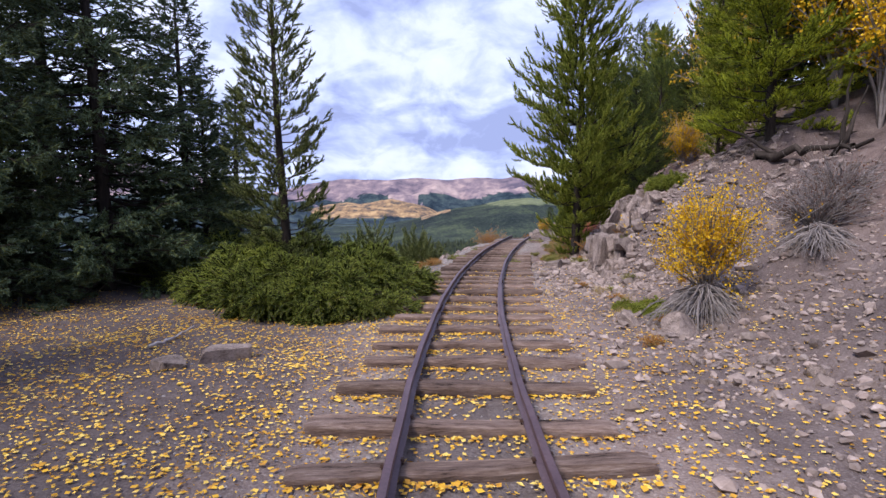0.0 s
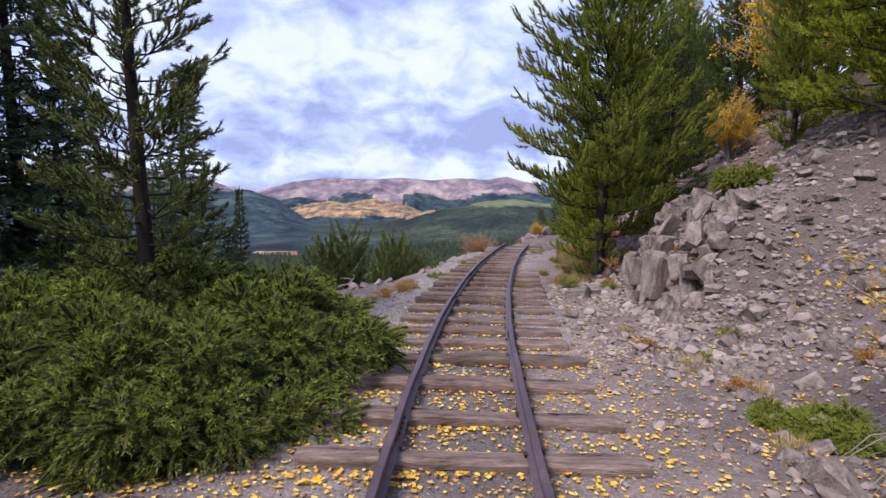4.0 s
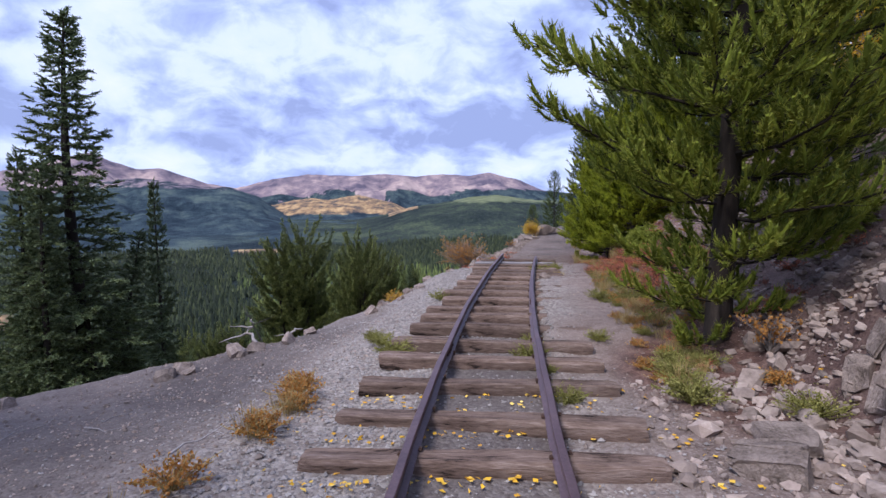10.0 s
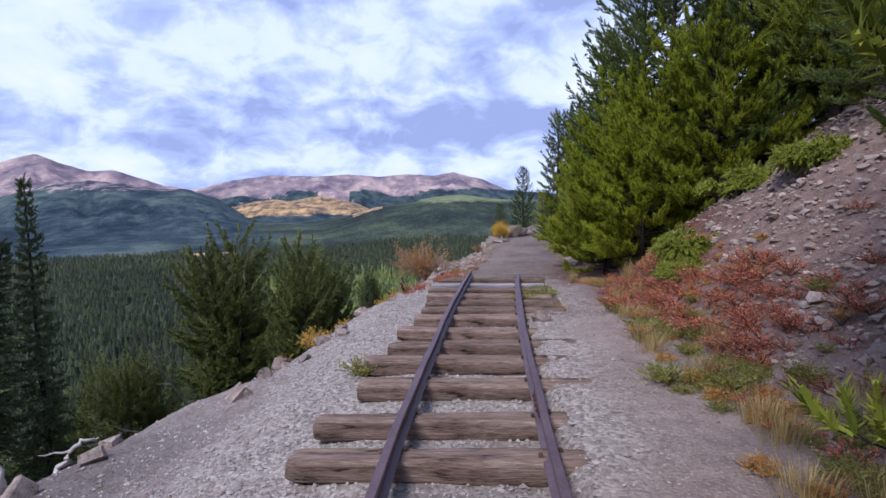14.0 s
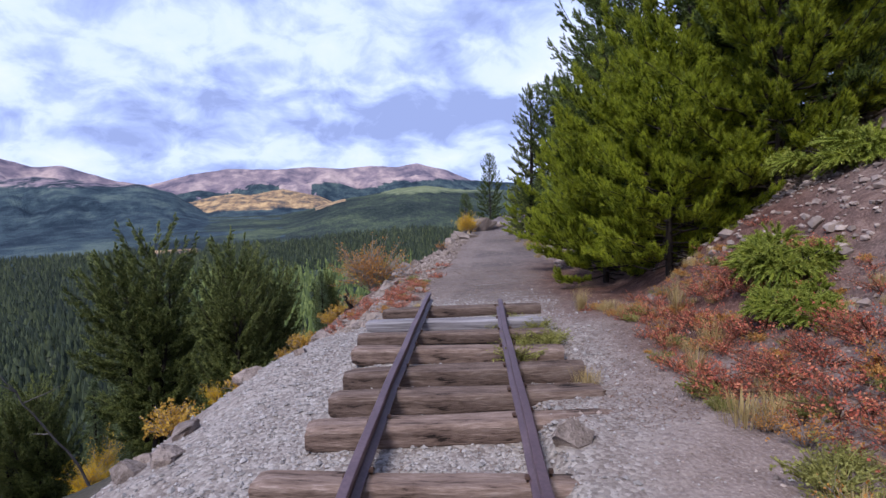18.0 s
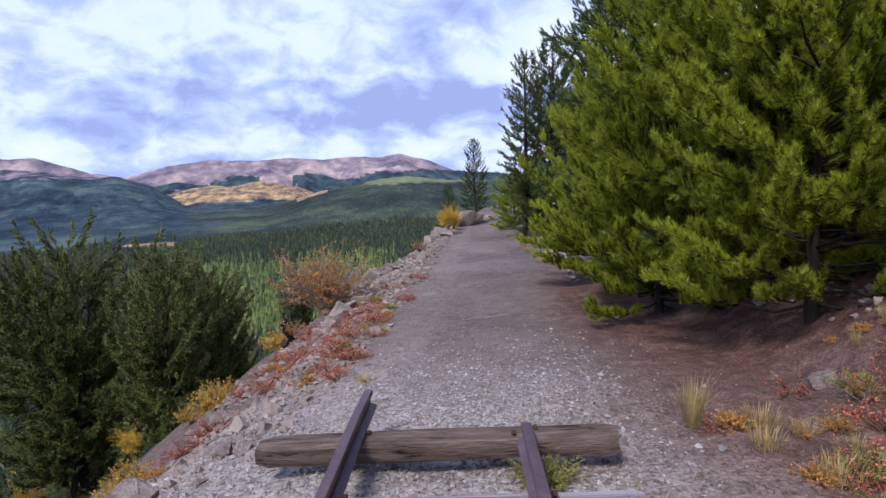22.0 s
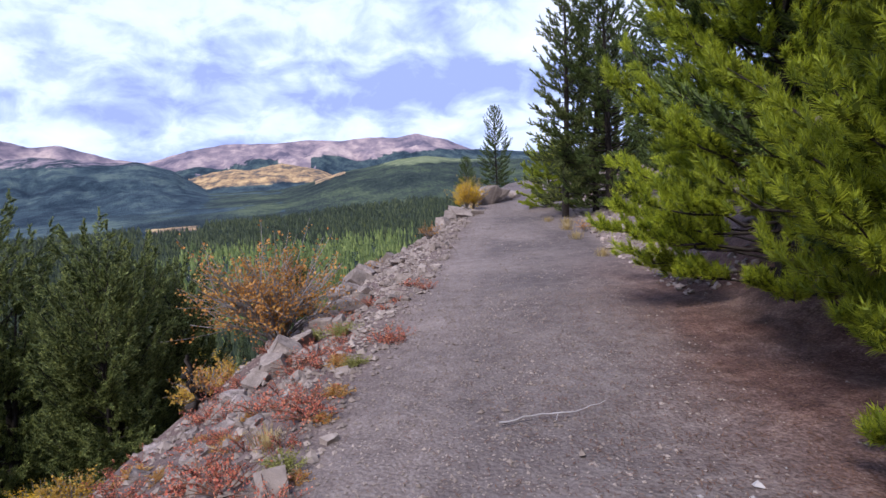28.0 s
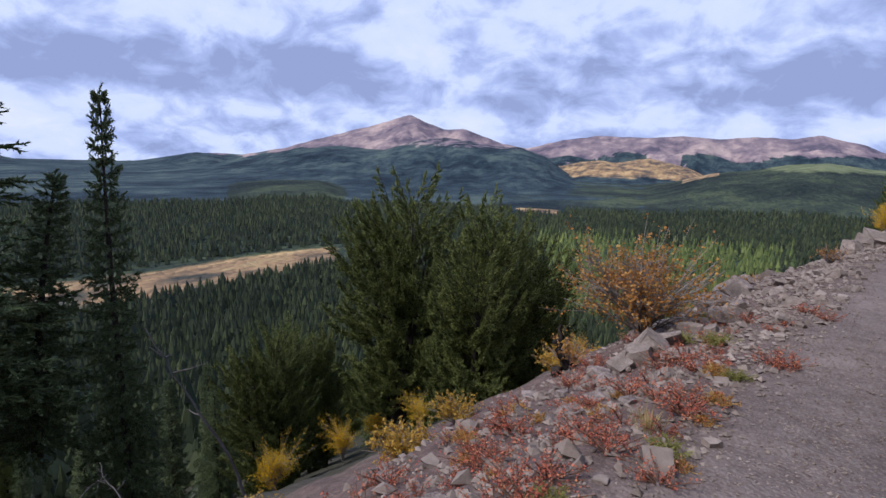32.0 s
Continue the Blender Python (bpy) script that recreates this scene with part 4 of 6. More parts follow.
def scatter_stones(name, xs, ys, sizes, label, seed, mat=None, lift=0.25, fine=False):
    """Loose gravel as one mesh of small angular pebbles."""
    r = np.random.default_rng(seed)
    base = unit(np.array(((1, 0, 0), (-1, 0, 0), (0, 1, 0), (0, -1, 0), (0, 0, 1), (0, 0, -1)), float))
    tri = np.array(((0, 2, 4), (2, 1, 4), (1, 3, 4), (3, 0, 4), (2, 0, 5), (1, 2, 5), (3, 1, 5), (0, 3, 5)))
    n = len(xs)
    if fine:
        base, tri = ICO_V, ICO_F
    k = len(base)
    v = base[None] * r.uniform(0.7, 1.2, (n, k, 1)) + r.normal(0, 0.12, (n, k, 3))
    if fine:
        cut = unit(r.normal(size=(n, 2, 3)))
        for q in range(2):
            c = (v * cut[:, q][:, None]).sum(-1, keepdims=True)
            v = v - cut[:, q][:, None] * np.maximum(c - 0.5, 0)
    v *= np.array((1.0, 0.8, 0.62))
    a = r.uniform(0, 2 * math.pi, n)
    c, s = np.cos(a)[:, None], np.sin(a)[:, None]
    v = np.stack((v[..., 0] * c - v[..., 1] * s, v[..., 0] * s + v[..., 1] * c, v[..., 2]), -1) * sizes[:, None, None]
    v += np.stack((xs, ys, height(xs, ys) + sizes * lift), 1)[:, None, :]
    f = tri[None] + k * np.arange(n)[:, None, None]
    return thing(name, mesh_of(name, v.reshape(-1, 3), f.reshape(-1, 3), mat or M_STONE), label, "gravel", kind="stuff")


def scatter_blocks(name, xs, ys, sizes, label, seed, mat=None):
    """Loose angular rubble as one mesh of small split blocks."""
    r = np.random.default_rng(seed)
    z, out = height(xs, ys), []
    for x, y, h, size in zip(xs, ys, z, sizes):
        v, f = CHIPS[int(r.integers(len(CHIPS)))]
        m = np.array(Euler((r.normal(0, 0.4), r.normal(0, 0.4), r.uniform(0, 6.28))).to_matrix())
        out.append((v @ m.T * size * r.uniform(0.75, 1.2, 3) + np.array((x, y, h + 0.15 * size)), f))
    return thing(name, mesh_of(name, *merge(out), mat or M_ROCK), label, "rubble", kind="stuff")


n = 66000
ys = rng.uniform(-0.5, 29.5, n)
us = rng.normal(-0.6, 1.25, n)
keep = rng.random(n) < (0.25 + 0.75 * smooth(ys, 3, 12))
keep &= ~((us > 1.0) & (ys > 14) & ((ys < 20 + us) | (us > 1.5)) & (rng.random(n) < 0.85))
keep &= ~((ys > 26.4) & (rng.random(n) < 0.2 + 0.25 * (ys - 26.4)))
keep &= ~((us > 0.75) & (ys > 13.5) & (ys < 22.5) & (rng.random(n) < 0.8))
keep &= ~((us < -1.9) & (ys < 16) & (rng.random(n) < 0.6))
keep &= ~((np.abs(us) < 0.47) & (ys < 17) & (rng.random(n) < 0.86))
keep &= ~((np.abs(us) < 1.5) & (ys < 8) & (rng.random(n) < 0.45))
ys, us = ys[keep], us[keep]
scatter_stones("ballast_gravel", line_x(ys) + us, ys, rng.lognormal(-4.4, 0.40, len(ys)).clip(0.005, 0.045), "loose pale grey ballast gravel between and beside the ties", 5, M_BALLAST)
n = 7000
ys, us = rng.uniform(20.0, 28.6, n), rng.uniform(0.3, 2.5, n)
keep = rng.random(n) < (1 - smooth(us + 0.5 * fbm(us * 2, ys * 2, 3, 41), 0.8, 1.7)) * smooth(ys, 20, 22.5) * (1 - smooth(ys, 25.8, 27.6))
ys, us = ys[keep], us[keep]
scatter_stones("side_gravel", line_x(ys) + us, ys, rng.lognormal(-4.6, 0.38, len(ys)).clip(0.005, 0.035), "loose grey gravel beside the last ties", 16, M_BALLAST)
n = 30000
ys = rng.uniform(-1, 30, n)
xs = np.interp(ys, *FOOT) + rng.normal(0.7, 1.7, n)
keep = (xs > line_x(ys) + 1.3) & ((ys > 8) | (rng.random(n) < 0.4)) & ((ys < 15) | (rng.random(n) < 0.45)) & ((ys < 15) | (xs > np.interp(ys, *FOOT) + 0.4)) & ((ys < 20.5) | (xs > np.interp(ys, *FOOT) + 1.8))
ys2 = rng.uniform(14, 28, 5000)
xs2 = np.interp(ys2, *FOOT) + rng.uniform(0.8, 8.0, 5000)
scatter_stones("bank_rubble", xs2, ys2, rng.lognormal(-3.2, 0.5, 5000).clip(0.015, 0.13), "broken pale stones strewn over the steep bank", 8, fine=True)
scatter_stones("scree", xs[keep], ys[keep], rng.lognormal(-3.6, 0.55, keep.sum()).clip(0.010, 0.15), "loose broken stones on the scree slope", 6, fine=True)
for i in range(16):
    y = rng.uniform(33.2, 40.0)
    x = float(np.interp(y, (33, 36, 40), (3.9, 4.5, 5.6))) + rng.normal(0, 0.25)
    put_rock(x, y, rng.uniform(0.12, 0.25), "dark grey angular rock along the edge of the trail", "rocks along the trail's edge", 0.25, brown=bool(i % 3))
n = 2300
ys = rng.uniform(2.0, 15.5, n)
xs = np.interp(ys, *FOOT) - 0.4 + 5.6 * rng.random(n) ** 1.2
scatter_blocks("slope_rubble", xs, ys, rng.lognormal(-3.05, 0.5, n).clip(0.02, 0.16) * (0.75 + 0.3 * smooth(ys, 6, 10)), "broken angular rubble covering the slope round the crag", 10)
n = 1150
ys = rng.uniform(27.0, 47.0, n)
us = np.where(rng.random(n) < 0.6, -1.35 - np.abs(rng.normal(0, 0.9, n)), rng.uniform(-4.8, -2.2, n))
scatter_blocks("edge_rubble", line_x(ys) + us, ys, rng.lognormal(-3.35, 0.55, n).clip(0.015, 0.14), "pale angular stones along the edge of the embankment", 14, M_BOULDER)
n = 7000
ys = rng.uniform(10.5, 19.5, n)
us = rng.uniform(-5.5, -1.3, n)
scatter_stones("shoulder_chips", line_x(ys) + us, ys, rng.lognormal(-4.6, 0.5, n).clip(0.005, 0.05), "pale chips of stone scattered over dark soil", 12)
n = 9000
ys = rng.uniform(25.2, 34.5, n)
us = rng.normal(-0.2, 0.75, n)
scatter_stones("trail_grit", line_x(ys) + us, ys, rng.lognormal(-4.95, 0.35, n).clip(0.004, 0.02), "fine grey grit pressed into the trail", 9, M_BOULDER)
n = 14000
ys = rng.uniform(26.0, 50, n)
us = rng.normal(-1.2, 1.5, n)
sz = rng.lognormal(-4.6, 0.4, n) * (1 + 2.6 * smooth(-us, 1.0, 2.2))
scatter_stones("trail_stones", line_x(ys) + us, ys, sz.clip(0.006, 0.14), "small loose stones on the trail and its edge", 7, M_BOULDER)
n = 3200
ys = rng.uniform(13.5, 24.0, n)
us = rng.uniform(0.6, 3.4, n)
scatter_stones("path_grit", line_x(ys) + us, ys, rng.lognormal(-5.0, 0.55, n).clip(0.003, 0.03), "small chips of stone trodden into the side path", 15, M_STONE)
n = 1400
ys = rng.uniform(33, 50, n)
xs = np.interp(ys, *FOOT) + np.abs(rng.normal(0, 1.3, n)) - 0.3
scatter_stones("verge_stones", xs, ys, rng.lognormal(-3.2, 0.5, n).clip(0.015, 0.16), "loose stones along the foot of the wooded bank", 13, M_STONE, fine=True)


# ---- plants ----
def tube(points, radii, sides=5):
    """A tapered stem along points."""
    p, r = np.asarray(points, float), np.asarray(radii, float)
    t = unit(np.gradient(p, axis=0))
    side = unit(np.cross(t, np.where(np.abs(t[:, 2:3]) > 0.9, (1.0, 0, 0), (0, 0, 1.0))))
    up = np.cross(side, t)
    a = 2 * math.pi * np.arange(sides) / sides
    v = p[:, None] + r[:, None, None] * (np.cos(a)[None, :, None] * side[:, None] + np.sin(a)[None, :, None] * up[:, None])
    i = (np.arange(len(p) - 1)[:, None] * sides + np.arange(sides)[None]).ravel()
    j = (np.arange(len(p) - 1)[:, None] * sides + (np.arange(sides)[None] + 1) % sides).ravel()
    return v.reshape(-1, 3), np.stack((i, i + sides, j + sides, j), 1)


def shoots(start, way, length, rad, per, width, r, core=0.3, fwd=0.6, hook=0.22):
    """Fox-tail shoots: a blunt core of inner needles, darkened to paint the shade within, that curves upwards, ringed
    by forward needles. Gives places, faces and how many faces are core.
    """
    n = len(start)
    L = length[:, None]
    side = unit(np.cross(way, r.normal(size=(n, 3))))
    up = np.cross(side, way)
    lift = np.array((0, 0, hook)) * L
    rr = rad * r.uniform(0.8, 1.2, (n, 1))
    a = 2 * math.pi * np.arange(4) / 4
    rings = []
    for t, k in ((0.0, 0.6), (0.5, 1.0), (0.92, 0.7)):
        mid = start + way * L * t + lift * t * t
        rings.append(mid[:, None] + (rr * core * k)[:, None] * (np.cos(a)[None, :, None] * side[:, None] + np.sin(a)[None, :, None] * up[:, None]) * r.uniform(0.75, 1.25, (n, 4, 1)))
    v0 = np.concatenate(rings, 1)
    i, j = np.arange(4), (np.arange(4) + 1) % 4
    tri = np.concatenate([np.stack((i + 4 * k, j + 4 * k, j + 4 * k + 4), 1) for k in (0, 1)] + [np.stack((i + 4 * k, j + 4 * k + 4, i + 4 * k + 4), 1) for k in (0, 1)]
                         + [np.array(((8, 9, 10), (8, 10, 11)))])
    f0 = (tri[None] + 12 * np.arange(n)[:, None, None]).reshape(-1, 3)
    t = r.uniform(0.02, 1.0, (n, per, 1))
    w = way[:, None] + 2 * t * np.array((0, 0, hook))
    rad_way = unit(np.cross(w, r.normal(size=(n, per, 3))))
    d = unit(rad_way + w * (fwd + 1.6 * t ** 4 * r.random((n, per, 1))))
    b = start[:, None] + way[:, None] * L[:, None] * t + lift[:, None] * t * t + rad_way * rr[:, None] * core * 0.5
    across = unit(np.cross(d, r.normal(size=(n, per, 3))))
    size = rr[:, None] * r.uniform(0.7, 1.2, (n, per, 1))
    v1 = np.stack((b - across * width / 2, b + across * width / 2, b + d * size), 2).reshape(-1, 3)
    return (*merge(((v0.reshape(-1, 3), f0), (v1, np.arange(n * per * 3).reshape(-1, 3)))), len(f0))


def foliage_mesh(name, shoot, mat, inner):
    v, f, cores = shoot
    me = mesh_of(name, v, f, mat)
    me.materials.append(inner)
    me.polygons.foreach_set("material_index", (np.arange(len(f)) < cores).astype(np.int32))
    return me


def conifer(h, radius, seed, needle, label, style="pine", low=0.08, per=24, branches=95, twigs=9, rad=0.055, width=0.013, brush=0.22, tip=0.3, lean=0.0, core=0.3, ragged=0.45, hook=0.22, skirt=0.62, open_side=None, lop=None, inner=None):
    """Trunk, limbs and crown meshes of one conifer with its foot at the origin."""
    r = np.random.default_rng(seed)
    zs = np.linspace(0, h, 14)
    bend = 0.015 * h * np.sin(zs / h * 3 + seed)
    axis = np.stack((bend + lean * zs, 0.012 * h * np.cos(zs / h * 2.2 + seed) - 0.012 * h, zs), 1)
    base_r = 0.012 * h + 0.03
    trunk = [tube(axis, base_r * (1 - zs / h) ** 0.8 + 0.008, 8)]
    limbs, st, wy, ln = [], [], [], []
    broad = style in ("pine", "limber", "bush")
    for i in range(branches):
        f = low + (1 - low) * (i + r.random()) / branches
        if not broad:
            f = low + (1 - low) * (i // 6 * 6 + 1.3 * r.random()) / branches
        z = f * h
        if style == "limber":
            prof = (1 - f ** 2.0) ** 0.55 * (0.55 + 0.45 * math.sin(min(1, f * 2.2) * math.pi / 2))
        elif style == "bush":
            prof = (1 - f ** 1.6) ** 0.5 * (0.72 + 0.28 * math.sin(min(1, f * 3) * math.pi / 2))
        elif style == "pine":
            prof = (1 - f) ** 0.62 * (skirt + (1 - skirt) * math.sin(min(1, f * 2.6) * math.pi / 2))
        else:
            prof = (1 - f) ** (0.85 if style == "spruce" else 0.95)
        L = radius * prof * (1.12 - ragged * r.random() ** 1.6) + (0.55 if style == "limber" else 0.16 if broad else 0.10)
        az = i * 2.399 + r.normal(0, 0.4)
        rise = {"limber": 0.08 + 1.5 * f ** 2, "bush": -0.34 + 1.2 * f, "pine": -0.26 + 1.05 * f, "spruce": -0.28 + 0.75 * f ** 1.5, "spire": -0.42 + 0.9 * f ** 2}[style] + r.normal(0, 0.09)
        if open_side is not None and f < 0.19 and abs((math.degrees(az) - open_side + 180) % 360 - 180) < 58 and i % 4:
            continue
        if lop is not None and abs((math.degrees(az) - lop + 180) % 360 - 180) < 55:
            L *= 0.5
        a0 = np.array([np.interp(z, zs, axis[:, 0]), np.interp(z, zs, axis[:, 1]), z])
        out = np.array((math.cos(az), math.sin(az), 0.0))
        s = np.linspace(0, 1, 6)
        curl = {"limber": 0.45, "bush": 0.35, "pine": 0.32, "spruce": 0.18, "spire": 0.22}[style]
        pts = a0 + out * (L * s)[:, None] + np.array((0, 0, 1.0)) * (L * (rise * s + curl * s ** 2.2))[:, None]
        pts[1:] += r.normal(0, 0.03 * L, (5, 3))
        limbs.append(tube(pts, (0.004 + 0.009 * L) * (1 - 0.85 * s) + 0.002, 4))
        k = max(3, int(twigs * (0.3 + L / radius)))
        for q in range(k):
            u = tip + (1 - tip) * (q + r.random()) / k
            p = np.array([np.interp(u, s, pts[:, c]) for c in range(3)])
            sd = np.cross(out, (0, 0, 1.0)) * (1 if q % 2 else -1)
            d = unit(out * r.uniform(0.5, 1.0) + sd * r.uniform(0.3, 1.0) * (1.2 - u) + np.array((0, 0, r.normal(0.28 if broad else -0.10, 0.22))))
            tl = (0.06 + 0.36 * L * (1.1 - u)) * r.uniform(0.6, 1.2)
            m = max(1, int(round(tl / (brush * 0.85))))
            limbs.append(tube(np.stack((p, p + d * tl * 0.5, p + d * tl)), (0.006, 0.004, 0.002), 3))
            for e in range(m):
                st.append(p + d * tl * (e + 0.6) / m)
                wy.append(unit(d + r.normal(0, 0.32, 3) + np.array((0, 0, (0.35 if broad else 0.0) * r.uniform(0.2, 1.8)))))
                ln.append(brush * r.uniform(0.7, 1.25))
        st.append(pts[-1])
        wy.append(unit(pts[-1] - pts[-2]))
        ln.append(brush * 1.2)
    for e in range(6):
        st.append(axis[-1] - np.array((0, 0, 0.14 * e)))
        wy.append(unit(np.array((r.normal(0, 0.3), r.normal(0, 0.3), 1.0))))
        ln.append(brush)
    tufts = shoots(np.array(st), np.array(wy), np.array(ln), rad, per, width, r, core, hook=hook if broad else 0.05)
    return mesh_of("trunk", *merge(trunk + limbs), M_BARK, True), foliage_mesh("crown", tufts, needle, inner or M_CORE_SHADE), label


def plant_tree(kind, x, y, turn=0, scale=1.0, z=None, group="", name="pine_tree", category="tree", tilt=0.0, squash=1.0):
    trunk, crown, label = kind
    e = tagged(new(name), label, category, group)
    for nm, me in (("trunk", trunk), ("crown", crown)):
        part(nm, me, e)
    zz = float(height(np.array([x]), np.array([y]))[0]) - 0.06 if z is None else z
    e.matrix_world = pose(x, y, zz, 0, tilt, turn) @ Matrix.Diagonal((scale * squash, scale * squash, scale, 1))
    return e


K_SPRUCE = conifer(10.5, 2.6, 1, M_NEEDLE_DARK, "tall dark green spruce with drooping boughs down to the ground", "spruce", 0.02, 17, 235, 22, 0.058, 0.022, 0.19)
K_SLIM = conifer(7.0, 1.25, 2, M_LIMBER, "slender open pine with upswept grey-green boughs", "pine", 0.05, 34, 112, 13, 0.052, 0.013, 0.15)
K_PINE = conifer(9.8, 2.75, 3, M_NEEDLE, "tall open-crowned pine with grey-green needles beside the track", "pine", 0.03, 34, 168, 25, 0.07, 0.0135, 0.20, 0.10, skirt=0.08, ragged=0.62, hook=0.5, core=0.32, open_side=80, lop=245, inner=M_SOFT_CORE_SHADE)
K_YOUNG = conifer(3.5, 1.8, 4, M_NEEDLE_BRIGHT, "bushy bright green young pine with boughs near the trail", "bush", 0.05, 88, 100, 12, 0.072, 0.0078, 0.115, 0.34, ragged=0.75, hook=0.5, core=0.30, inner=M_SOFT_CORE_SHADE)
K_THICK = conifer(9.5, 2.9, 5, M_NEEDLE_MID, "broad green pine with dense boughs down to the ground", "pine", 0.02, 28, 165, 19, 0.064, 0.015, 0.17, 0.4, ragged=0.6)
K_LUSH = conifer(7.5, 2.3, 8, M_NEEDLE_BRIGHT, "full bright yellow-green pine on the slope", "pine", 0.03, 32, 140, 17, 0.07, 0.018, 0.17, 0.3, inner=M_SOFT_CORE_SHADE)
K_SPIRE = conifer(15.0, 2.0, 6, M_SPIRE, "tall narrow spruce spire rising from the slope below", "spire", 0.04, 17, 216, 14, 0.10, 0.042, 0.26, 0.03, ragged=0.5)
K_STEM = [conifer(9.6 - 1.3 * k, 1.95 - 0.15 * k, 70 + k, M_LIMBER, "dense rounded pine with several leaders standing below the embankment", "limber", 0.04, 26, 54, 24, 0.095, 0.027, 0.22, 0.25, ragged=0.85) for k in range(2)]

def plant_limber(x, y, turn=0, scale=1.0, z=None, group="", squash=1.0):
    """A broad pine of four leaning stems from one root."""
    e = tagged(new("pine_tree"), K_STEM[0][2], "tree", group)
    for k, (az, away, lean, size) in enumerate(((20, 0.25, 3, 1.0), (150, 0.75, 9, 0.93), (265, 0.9, 11, 0.86), (330, 0.8, 10, 1.0))):
        trunk, crown, _ = K_STEM[k % 2]
        m = pose(0, 0, 0, 0, 0, az) @ pose(away * 0.6, 0, 0, 0, lean, 70 * k) @ Matrix.Scale(size, 4)
        part("trunk", trunk, e).matrix_local = m
        part("crown", crown, e).matrix_local = m
    zz = float(height(np.array([x]), np.array([y]))[0]) - 0.06 if z is None else z
    e.matrix_world = pose(x, y, zz, 0, 0, turn) @ Matrix.Diagonal((scale * squash, scale * squash, scale, 1))
    return e


# left of the track at the start
for x, y, s, t in ((-7.3, 9.6, 1.0, 10), (-9.6, 11.0, 1.1, 80), (-8.6, 7.6, 0.95, 200), (-11.5, 8.5, 1.05, 140), (-6.2, 11.6, 0.72, 300), (-13.5, 11.5, 1.15, 20), (-11.0, 5.6, 0.9, 60)):
    plant_tree(K_SPRUCE, x, y, t, s, name="spruce_tree", group="spruces beside the track")
# unseen spruces added beside and behind the start to shade the foreground
for x, y, s, t in ((-8.0, 0.5, 0.95, 15), (-6.8, -4.5, 1.0, 95), (-10.0, -3.0, 1.1, 210), (-4.2, -9.5, 1.0, 40), (-8.5, -9.0, 1.1, 300), (-12.5, 2.0, 1.1, 170), (5.5, -9.5, 0.9, 250)):
    plant_tree(K_SPRUCE, x, y, t, s, name="spruce_tree", group="spruces beside the track")
plant_tree(K_SLIM, -3.3, 9.6, 0, 0.95)
plant_tree(K_SLIM, -6.3, 12.3, 120, 0.72)
# right of the track
plant_tree(K_PINE, 4.55, 15.7, 205, 1.0, float(height(4.55, 15.7)) - 0.3)
plant_tree(K_THICK, 7.0, 17.8, 40, 0.5)
plant_tree(K_THICK, 10.8, 21.4, 200, 0.5)
plant_tree(K_PINE, 8.7, 15.2, 150, 0.7, squash=0.62)
plant_tree(K_LUSH, 8.1, 11.7, 20, 0.95)
plant_tree(K_LUSH, 10.4, 13.6, 70, 0.9)
plant_tree(K_THICK, 11.0, 13.5, 20, 1.0)
plant_tree(K_LUSH, 11.6, 6.6, 180, 1.0)
plant_tree(K_LUSH, 12.5, 10.0, 80, 1.1)
plant_tree(K_PINE, 14.5, 18.0, 80, 0.7)
plant_tree(K_PINE, 10.6, 24.6, 10, 0.7)
plant_tree(K_THICK, 9.6, 22.2, 10, 0.5)
plant_tree(K_PINE, 15.0, 26.0, 210, 0.6)
plant_tree(K_YOUNG, 11.4, 25.4, 40, 0.5)
for x, y, sc, t in ((9.9, 25.6, 0.6, 30), (12.6, 26.4, 0.6, 130), (14.4, 23.6, 0.95, 220), (12.4, 29.2, 0.9, 310), (16.5, 21.0, 0.9, 10), (15.5, 29.5, 1.0, 100)):
    plant_tree(K_THICK, x, y, t, sc)
# beside the trail past the rails' end
plant_tree(K_YOUNG, 7.9, 26.8, 0, 0.85)
plant_tree(K_YOUNG, 9.05, 32.3, 120, 1.0)
plant_tree(K_YOUNG, 8.9, 25.7, 75, 1.0)
plant_tree(K_YOUNG, 8.7, 28.0, 220, 1.15)
plant_tree(K_YOUNG, 8.25, 29.6, 290, 0.88)
plant_tree(K_THICK, 9.6, 28.8, 10, 0.9)
plant_tree(K_THICK, 10.0, 31.2, 30, 1.0)
plant_tree(K_THICK, 10.8, 27.0, 150, 0.9)
plant_tree(K_THICK, 10.3, 33.6, 250, 0.8)
plant_tree(K_SLIM, 11.2, 43.2, 90, 1.0)
plant_tree(K_YOUNG, 12.0, 46.4, 50, 0.6)
plant_tree(K_THICK, 12.4, 42.6, 190, 0.75)
plant_tree(K_SLIM, 12.6, 43.5, 200, 0.9)
plant_tree(K_THICK, 12.2, 38.0, 90, 0.7)
plant_tree(K_THICK, 14.2, 45.5, 290, 0.6)
plant_tree(K_THICK, 13.0, 64.3, 0, 0.44, squash=0.8)
plant_tree(K_THICK, 15.6, 65.7, 70, 0.62, squash=0.8)
# below the embankment
plant_limber(-6.6, 45.3, 0, 0.94, -9.8, "pines below the embankment")
plant_limber(-2.4, 43.4, 100, 0.88, -9.8, "pines below the embankment")
plant_limber(-1.6, 45.0, 220, 0.8, -9.5, "pines below the embankment")
for x, y, top, s, sq in ((-12.9, 33.3, 9.4, 1.05, 1.4), (-11.3, 36.9, 2.7, 0.85, 0.7), (-15.8, 31.45, 2.4, 0.7, 0.7)):
    plant_tree(K_SPIRE, x, y, x * 40, s, top - 15.0 * s, "spires below the embankment", "spruce_tree", squash=sq)

